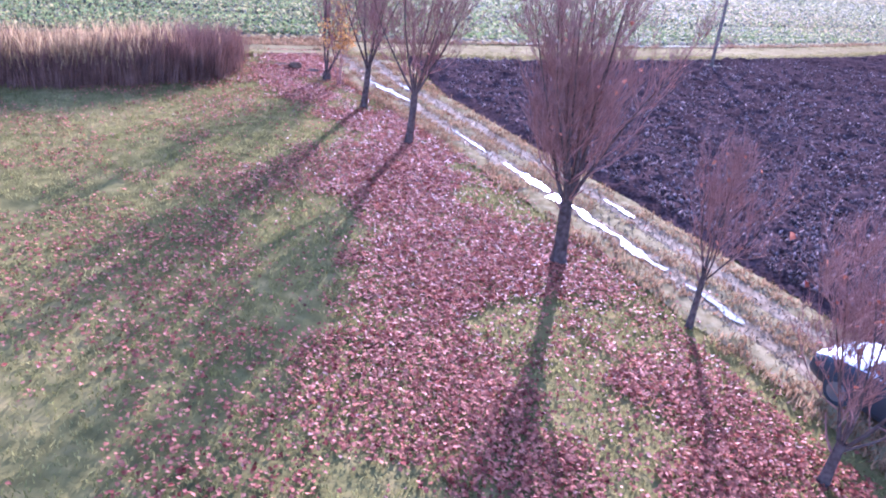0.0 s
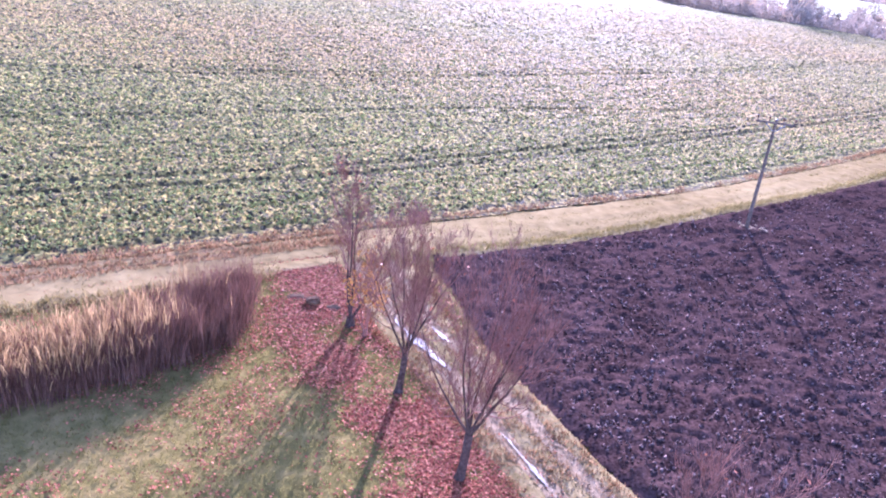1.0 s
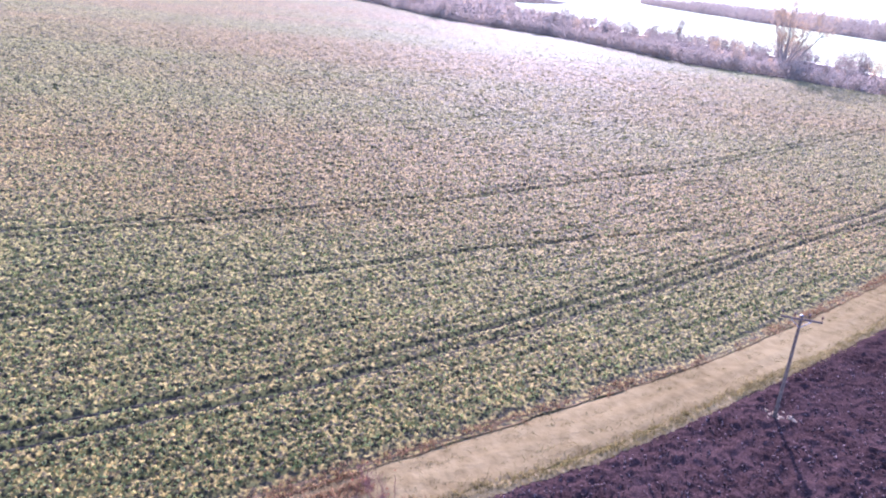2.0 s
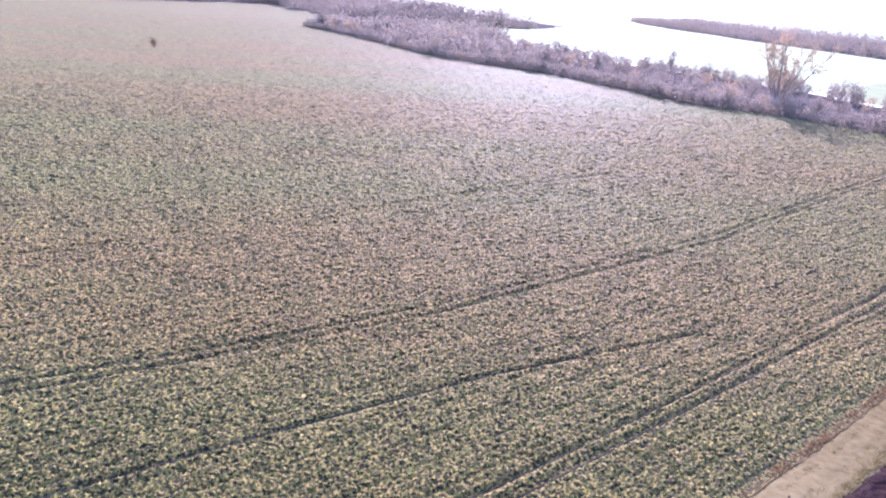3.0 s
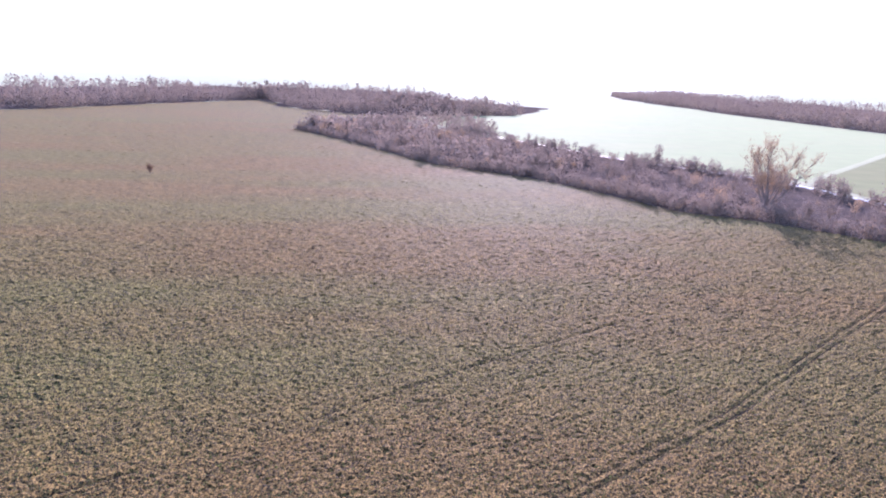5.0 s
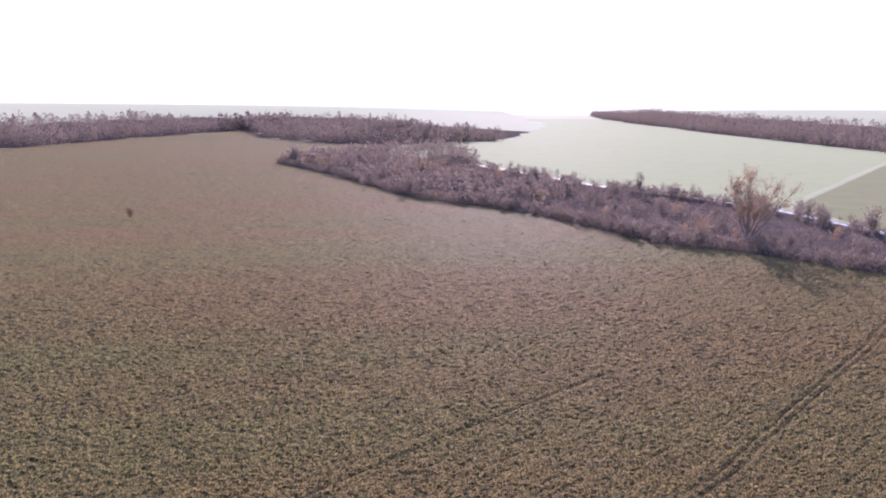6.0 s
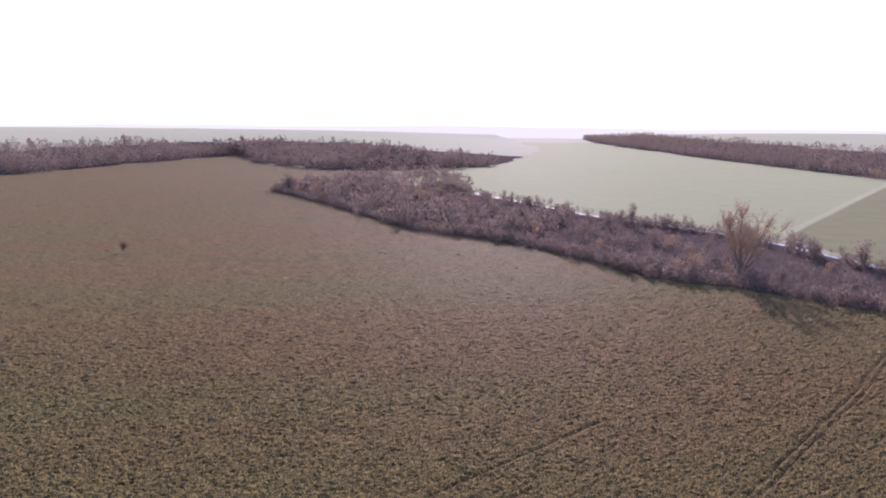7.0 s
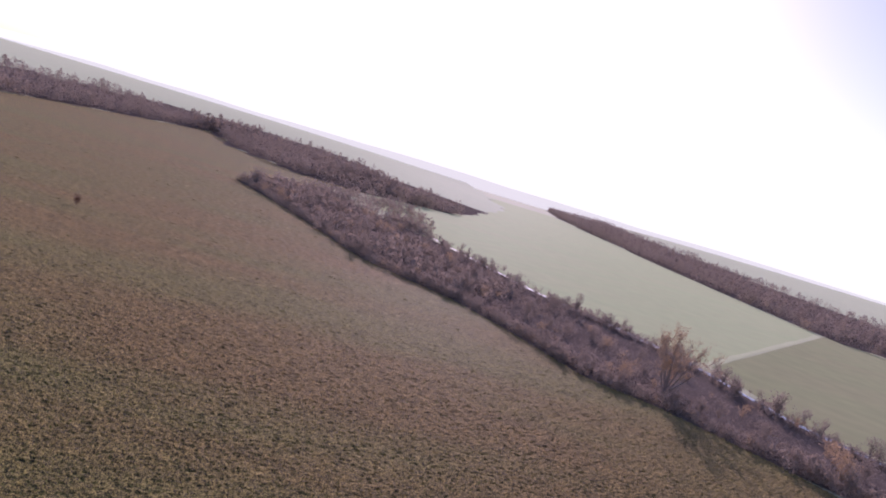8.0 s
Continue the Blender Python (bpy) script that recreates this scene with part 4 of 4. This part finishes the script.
def small_car(x, y, turn):
    car = tagged(new("car"), "small white car with shade painted dark on its sides, on the farm track", "car")
    car.matrix_world = pose(x, y, 0.03, 0, 0, turn)
    profile = ((2.0, 0.62, 0.34, 0.62, 0.5), (1.93, 0.74, 0.27, 0.74, 0.58), (1.7, 0.80, 0.22, 0.84, 0.66), (1.2, 0.83, 0.2, 0.95, 0.74), (0.8, 0.84, 0.2, 1.0, 0.78),
               (-0.6, 0.84, 0.2, 1.0, 0.8), (-1.5, 0.83, 0.22, 1.0, 0.8), (-1.85, 0.78, 0.3, 0.95, 0.78), (-1.95, 0.68, 0.38, 0.85, 0.7))
    body = part("body", loft([hull(*p) for p in profile]), M_PAINT, car)
    body.data.materials.append(M_FLANK)
    # near-black on the sides and low faces paints in their shade
    for f in body.data.polygons:
        if f.center.z < 0.72 or abs(f.normal.y) > 0.8:
            f.material_index = 1
    cabin = ((0.95, 0.72, 0.95, 1.02), (0.35, 0.66, 0.97, 1.36), (-0.1, 0.64, 0.97, 1.45), (-0.9, 0.63, 0.97, 1.44), (-1.45, 0.62, 0.97, 1.34), (-1.8, 0.66, 0.95, 1.0))
    glass = part("glazing", loft([[(a, -0.78, c), (a, -b, d - 0.03), (a, 0, d), (a, b, d - 0.03), (a, 0.78, c)] for a, b, c, d in cabin]), M_GLASS, car, "dark tinted windows")
    roof = part("roof", loft([[(a, -b - 0.02, d - 0.04), (a, -b + 0.05, d + 0.02), (a, 0, d + 0.035), (a, b - 0.05, d + 0.02), (a, b + 0.02, d - 0.04)] for a, b, c, d in cabin[1:5]]), M_PAINT, car)
    for o in (body, roof):
        smooth(o)
    for s in (-1, 1):
        for a in (1.22, -1.22):
            wheel = tagged(new("wheel"), "")
            wheel.parent, wheel.location = car, (a, s * 0.76, 0.29)
            bm = bmesh.new()
            bmesh.ops.create_cone(bm, cap_ends=True, segments=24, radius1=0.29, radius2=0.29, depth=0.19, matrix=pose(0, 0, 0, 90))
            bmesh.ops.bevel(bm, geom=[e for e in bm.edges if len(e.link_faces) == 2 and e.calc_face_angle() > 1], offset=0.03, segments=2, affect="EDGES")
            part("tyre", bm, M_RUBBER, wheel)
            bm = bmesh.new()
            bmesh.ops.create_cone(bm, cap_ends=True, segments=20, radius1=0.19, radius2=0.17, depth=0.21, matrix=pose(0, 0, 0, 90))
            part("rim", bm, M_RIM, wheel)
        part("headlight", box_mesh(0.22, 0.26, 0.15, pose(1.83, s * 0.56, 0.66, 0, 18, s * 18), 0.04), M_LAMP, car)
        part("wing_mirror", box_mesh(0.12, 0.18, 0.12, pose(0.72, s * 0.92, 1.03), 0.03), M_PAINT, car)
        part("tail_light", box_mesh(0.08, 0.18, 0.28, pose(-1.9, s * 0.6, 0.82), 0.03), plain("red lamp glass", (0.35, 0.02, 0.02), 0.2), car)
    part("grille", box_mesh(0.05, 0.7, 0.12, pose(1.97, 0, 0.52), 0.02), M_TRIM, car)
    part("bumper", box_mesh(0.18, 1.35, 0.16, pose(1.92, 0, 0.36), 0.05), M_TRIM, car)
    part("bumper", box_mesh(0.18, 1.35, 0.16, pose(-1.9, 0, 0.42), 0.05), M_TRIM, car)
    part("wiper", box_mesh(0.03, 0.55, 0.02, pose(0.95, 0.25, 1.04, 0, 0, 8), 0.004), M_TRIM, car)
    return car


small_car(9.55, 10.15, 116)


# ---- the hedgerow along the stream, and the woods ----
def far_tree(name, height, width, seed, mat, clumps=420, limbs=5, label="", bark=M_FAR_BARK, spray=0.66, low=0.12, cat="tree", group="trees of the hedgerow", thick=1.0):
    """A tree for the distance: trunk, limbs and a crown of many short sprays, open at the rim."""
    r = np.random.default_rng(seed)
    tree = tagged(new(name), label, cat, group)
    wood = Tubes()
    wood.add([(0, 0, -0.3), (0.05, 0, height * 0.2), (0, 0.1, height * 0.45)], [height * 0.022, height * 0.016, height * 0.008], 6)
    wood.make("trunk", bark, tree)
    arms, ends = Tubes(), []
    for k in range(limbs):
        pts = branch_line((0, 0, height * r.uniform(low, 0.32)), aside((0, 0, 1), r.uniform(0.15, 0.75) * min(width / height * 1.6, 1.5), k * 2.4 + r.uniform(-0.4, 0.4)), height * r.uniform(0.55, 0.8), r, 0.35, 4, 0.11)
        arms.add(pts, thick * height * 0.011 * np.linspace(1, 0.15, len(pts)), 3)
        ends.append(pts)
        for _ in range(2):
            a = r.integers(1, 4)
            sub = branch_line(pts[a], aside(pts[a + 1] - pts[a - 1], r.uniform(0.4, 0.9), r.uniform(0, 6.28)), height * r.uniform(0.15, 0.35), r, 0.35, 2, 0.1)
            arms.add(sub, thick * height * 0.005 * np.linspace(1, 0.2, len(sub)), 3)
            ends.append(sub)
    arms.make("bough", bark, tree)
    base = np.concatenate([e[1:] for e in ends])
    c = base[r.integers(0, len(base), clumps)] + r.normal(0, width * 0.11, (clumps, 3))
    c[:, 2] = np.clip(c[:, 2], 0.3, height * 1.02)
    d = r.normal(0, 1, (clumps, 3)) + [0, 0, 1.1]
    d /= np.linalg.norm(d, axis=1)[:, None]
    e = np.cross(d, r.normal(0, 1, (clumps, 3)))
    e /= np.linalg.norm(e, axis=1)[:, None]
    ln = (height * 0.5 * spray / 5 * r.uniform(0.5, 1.4, clumps))[:, None]
    wd = ln * 0.26
    v = np.stack([c - e * wd * 0.3, c + d * ln * 0.55 - e * wd, c + d * ln, c + d * ln * 0.6 + e * wd], 1).reshape(-1, 3)
    q = np.arange(clumps)[:, None] * 4 + [0, 1, 2, 3]
    crown = fast("crown", v, q, mat, tree)
    return tree


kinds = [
    far_tree("tree", 9.0, 6.0, 101, M_HAZY_TWIG, 470, 7, "bare grey brown tree in the hedgerow along the stream"),
    far_tree("tree", 11.5, 6.5, 102, M_HAZY_TWIG, 520, 7, "tall bare grey tree in the hedgerow along the stream"),
    far_tree("tree", 7.5, 7.0, 103, M_HAZY_TWIG, 460, 8, "broad bare tree in the hedgerow along the stream", low=0.06),
    far_tree("shrub", 4.6, 5.5, 104, M_HAZY_TWIG, 300, 8, "dense brown shrub at the foot of the hedgerow", low=0.02, cat="shrub", group="shrubs of the hedgerow"),
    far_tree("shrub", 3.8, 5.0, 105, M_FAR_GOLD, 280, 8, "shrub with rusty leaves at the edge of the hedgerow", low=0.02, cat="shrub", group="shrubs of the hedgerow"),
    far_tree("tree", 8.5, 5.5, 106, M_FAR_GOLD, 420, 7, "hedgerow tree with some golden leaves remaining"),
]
r = np.random.default_rng(77)
front, back = resample(HEDGE_FRONT, 6.0), resample(HEDGE_BACK, 6.0)
used_kind = set()


def put(k, x, y, s):
    m = pose(x, y, 0, 0, 0, r.uniform(0, 360)) @ Matrix.Scale(s, 4)
    if k not in used_kind:
        used_kind.add(k)
        kinds[k].matrix_basis = m
        return kinds[k]
    src = kinds[k]
    c = copy_thing(src, pose(x, y, 0, 0, 0, r.uniform(0, 360)))
    c.scale = (s, s, s * r.uniform(0.9, 1.12))
    return c


for i in range(len(front)):
    u = i / (len(front) - 1)
    b = back[min(int(u * (len(back) - 1)), len(back) - 1)]
    put(int(r.choice([3, 3, 4, 3])), *(front[i] + r.normal(0, 1.5, 2) + [2, 2]), r.uniform(0.8, 1.4))
    for w in (0.12, 0.45) if u < 0.45 else (0.12,):
        p = front[i] + (b - front[i]) * (w + r.uniform(-0.1, 0.2)) + r.normal(0, 2.0, 2)
        if r.uniform() < (0.9 if u < 0.45 else 0.5):
            put(int(r.choice([0, 1, 2, 2, 5])), p[0], p[1], r.uniform(0.7, 1.15))

def great_tree(x, y, height, seed):
    """A huge old tree: several stems fan out from one stool into an open crown of fine sprays."""
    r = np.random.default_rng(seed)
    tree = tagged(new("tree"), "very tall spreading tree with thin golden crown", "tree")
    tree.location = (x, y, 0)
    base = Tubes()
    base.add([(0, 0, -0.4), (0, 0, 0.8), (0.1, 0, 2.2)], [1.5, 1.15, 0.7], 10)
    base.make("trunk", M_FAR_BARK, tree)
    tips = []
    for k in range(9):
        way = aside((0, 0, 1), 0.08 + 0.58 * (k / 8) + r.uniform(-0.05, 0.05), k * 2.4 + r.uniform(-0.3, 0.3))
        pts = branch_line((r.normal(0, 0.5), r.normal(0, 0.5), 0.6), way, height * r.uniform(0.86, 1.0), r, 0.12, 8, 0.05)
        stem = Tubes()
        stem.add(pts, 0.55 * np.linspace(1, 0.1, len(pts)) ** 1.1, 6)
        for m in range(9):
            a = r.integers(3, 9)
            arm = branch_line(pts[a], aside(pts[a] - pts[a - 1], r.uniform(0.35, 0.85), r.uniform(0, 6.28)), height * r.uniform(0.16, 0.32), r, 0.2, 4, 0.10)
            stem.add(arm, 0.15 * np.linspace(1, 0.25, len(arm)), 4)
            for _ in range(5):
                b = r.integers(1, 5)
                sub = branch_line(arm[b], aside(arm[b] - arm[b - 1], r.uniform(0.4, 0.9), r.uniform(0, 6.28)), height * r.uniform(0.06, 0.14), r, 0.3, 3, 0.12)
                stem.add(sub, 0.055 * np.linspace(1, 0.3, len(sub)), 3)
                tips.append(sub[1:])
        stem.make("limb", M_FAR_BARK, tree)
    tips = np.concatenate(tips)
    n = 8000
    c = tips[r.integers(0, len(tips), n)] + r.normal(0, 0.55, (n, 3))
    d = r.normal(0, 1, (n, 3)) + [0, 0, 0.9]
    d /= np.linalg.norm(d, axis=1)[:, None]
    e = np.cross(d, r.normal(0, 1, (n, 3)))
    e /= np.linalg.norm(e, axis=1)[:, None]
    ln = r.uniform(0.35, 1.1, n)[:, None]
    v = np.stack([c - e * 0.02, c + d * ln * 0.55 - e * ln * 0.11, c + d * ln, c + d * ln * 0.6 + e * ln * 0.11], 1).reshape(-1, 3)
    crown = fast("crown", v, np.arange(n)[:, None] * 4 + [0, 1, 2, 3], M_FAR_GOLD, tree)
    tagged(crown, "open crown of fine golden twigs", kind="stuff")
    return tree


great_tree(148.2, 304.4, 25.5, 201)
second = far_tree("tree", 13.0, 9.0, 202, M_FAR_GOLD, 700, 7, "pale golden tree beside the very tall one", spray=0.45, low=0.05, group="")
second.location = (132, 312, 0)
for kind, gx0, gy0, gs in ((5, 198, 262, 1.1), (5, 187, 240, 1.3), (5, 191, 250, 1.4), (5, 596, 815, 1.1), (5, 604, 835, 1.3), (4, 590, 800, 1.4)):
    put(kind, gx0, gy0, gs)
tip = far_tree("tree", 15.0, 19.0, 204, M_HAZY_TWIG, 1500, 14, "round dense leafless tree standing in the hedgerow", spray=0.62, low=0.03, group="")
tip.location = (-80, 698, 0)
copy_thing(tip, pose(209, 254, 0, 0, 0, 130)).scale = (0.5, 0.5, 0.55)
lone = far_tree("shrub", 5.4, 4.6, 203, M_REED, 700, 6, "lone dark shrub in the middle of the crop field", low=0.02, cat="shrub", group="")
lone.location = (-127, 381, 0)


def wood(name, line, depth, height, seed, mat, label, density=1.0, open_to=(), area=None, low_past=None, each=20, spray=0.23):
    """A far wood: many crowns side by side, each of tapering sprays on a stem."""
    r = np.random.default_rng(seed)
    c = resample(line, 5.0 / density)
    d = np.gradient(c, axis=0)
    side = np.stack([-d[:, 1], d[:, 0]], 1) / np.linalg.norm(d, axis=1)[:, None]
    n = int(len(c) * 6 * abs(depth) / 90)
    k = r.integers(0, len(c), n)
    p = c[k] + side[k] * (r.uniform(0, 1, n) ** 1.6 * depth)[:, None] + r.normal(0, 3, (n, 2))
    if area:
        box = np.array(area)
        p = r.uniform(box.min(0), box.max(0), (int(density * np.prod(np.ptp(box, axis=0))), 2))
        p = p[inside(p[:, 0], p[:, 1], area)]
    for gx1, gy1 in open_to:
        reach = np.array([gx1, gy1]) * (1 - 45 / math.hypot(gx1, gy1))
        p = p[to_line(p[:, 0], p[:, 1], [(gx1, gy1), tuple(reach)]) > 3.8]
    n = len(p)
    h = height * (0.40 + 0.9 * layered(p[:, 0] / 22, p[:, 1] / 22, seed, 3)) * r.uniform(0.82, 1.1, n)
    if low_past:
        h *= np.where(p[:, 0] > low_past, 0.45, 1.0)
    q = np.repeat(np.arange(n), each)
    a, s = r.uniform(0, 6.28, len(q)), np.sqrt(r.uniform(0, 1, len(q)))
    zf = r.uniform(0.03, 1.0, len(q))
    rad = h[q] * 0.36 * np.sin(np.pi * np.clip(zf * 0.85 + 0.15, 0, 0.98)) + 0.4
    base = rise(p[:, 0], p[:, 1])
    cc = np.stack([p[q, 0] + rad * s * np.cos(a), p[q, 1] + rad * s * np.sin(a), base[q] + h[q] * zf], 1)
    dd = r.normal(0, 1, cc.shape) + [0, 0, 0.4]
    dd /= np.linalg.norm(dd, axis=1)[:, None]
    ee = np.cross(dd, r.normal(0, 1, cc.shape))
    ee /= np.linalg.norm(ee, axis=1)[:, None]
    ln = (h[q] * spray * r.uniform(0.6, 1.4, len(q)))[:, None]
    v = np.stack([cc - ee * ln * 0.15, cc + dd * ln * 0.5 - ee * ln * 0.35, cc + dd * ln, cc + dd * ln * 0.6 + ee * ln * 0.35], 1).reshape(-1, 3)
    ob = fast(name, v, np.arange(len(q))[:, None] * 4 + [0, 1, 2, 3], mat)
    return tagged(ob, label, "wood", kind="stuff")


# open places through which the stream shows
GLINTS = [(89, 650), (101, 624), (113, 594), (129, 552), (142, 516), (148, 501), (212, 384), (218, 348)]


def clear(x, y):
    """Whether a place leaves the open lines to the stream free."""
    return min(to_line(np.array([x]), np.array([y]), [(a, b), (a * (1 - 45 / math.hypot(a, b)), b * (1 - 45 / math.hypot(a, b)))])[0] for a, b in GLINTS) > 6


sheet("marsh", HEDGE_FRONT[:-1] + HEDGE_BACK[:-1][::-1], 0.07, M_MARSH, "brown overgrown marsh between hedge and stream", "marsh")
inner = [(a + (b[0] - a) * 0.1, c + (b[1] - c) * 0.1) for (a, c), b in zip(HEDGE_FRONT, HEDGE_BACK)][:-1]
wood("hedge", (np.array(HEDGE_FRONT[:-1]) + [1.5, 1.5]).tolist(), 13, 6.0, 305, M_HAZY_TWIG, "dense leafless hedge along the crop field", 11.0, each=34, spray=0.16)
MARSH = HEDGE_FRONT[:-1] + HEDGE_BACK[:-1][::-1]
wood("marsh_growth", inner, 1, 4.2, 306, M_HAZY_TWIG, "brown brush and reeds in the marsh", 0.058, GLINTS, MARSH, 158, each=28, spray=0.17)
for k in range(210):
    u, w = r.uniform(0.08, 0.97), r.uniform(0.15, 0.9)
    f, b = front[int(u * (len(front) - 1))], back[int(u * (len(back) - 1))]
    at = f + (b - f) * w
    if clear(*at) and (at[0] < 158 or w > 0.75 or r.uniform() < 0.2):
        put(int(r.choice([0, 1, 2, 3, 4, 5])), at[0], at[1], r.uniform(0.55, 1.15))
wood("thicket", inner[:4], 75, 10.0, 307, M_HAZY_TWIG, "tall leafless thicket at the hedge's end", 1.6)
wood("thicket", inner, 1, 10.0, 311, M_HAZY_TWIG, "leafless wood where the hedge meets the stream", 0.016, area=[(-92, 700), (-50, 790), (0, 880), (45, 950), (95, 900), (98, 740), (80, 655), (40, 700), (-40, 600)])
wood("far_wood", WOOD_WEST, 240, 20, 301, M_HAZY_TWIG, "dark leafless wood along the crop field's far side", 0.42, each=46, spray=0.12)
wood("far_wood", WOOD_NORTH, 210, 19, 302, M_HAZY_TWIG, "dark leafless wood beyond the stream", 0.55, each=44, spray=0.12)
wood("far_wood", WOOD_NORTH, 1, 29, 312, M_HAZY_TWIG, "clump of taller leafless trees in the wood", 0.005, area=[(-300, 1400), (-235, 1350), (-165, 1380), (-150, 1460), (-260, 1490)], each=60, spray=0.13)
wood("far_wood", WOOD_EAST, -240, 18, 304, M_HAZY_TWIG, "leafless wood on the valley's other side", 0.38, each=42, spray=0.12)

# the stream behind the hedgerow, with trees on its far bank
STREAM = [(60, 740), (89, 660), (115.4, 589.5), (147, 503), (180, 455), (209, 395), (218, 345), (232, 300), (300, 215)]
stream = ribbon("stream", STREAM, 4.0, M_WATER, [0.12, 0.12, 0.12], 6, 0.2)
tagged(stream, "narrow stream that mirrors the bright sky", "stream", kind="structure")
wood("bank_growth", (np.array(STREAM) + [-4, -5]).tolist(), -9, 5.5, 309, M_HAZY_TWIG, "brown brush along the stream's bank", 9.0, GLINTS)
wood("bank_growth", (np.array(STREAM) + [-2.2, -2.6]).tolist(), -3, 4.2, 310, M_HAZY_TWIG, "low brown brush at the water's edge", 14.0, GLINTS, each=16, spray=0.2)
for x, y in resample(STREAM, 5.0):
    if r.uniform() < 0.5:
        put(int(r.choice([3, 3, 2])), x + 9 + r.normal(0, 1), y + 6 + r.normal(0, 1), r.uniform(0.6, 0.9))
    if clear(x - 5, y - 6):
        put(int(r.choice([3, 3, 2, 0])), x - 5 + r.normal(0, 1.0), y - 6 + r.normal(0, 1.0), r.uniform(0.8, 1.2))
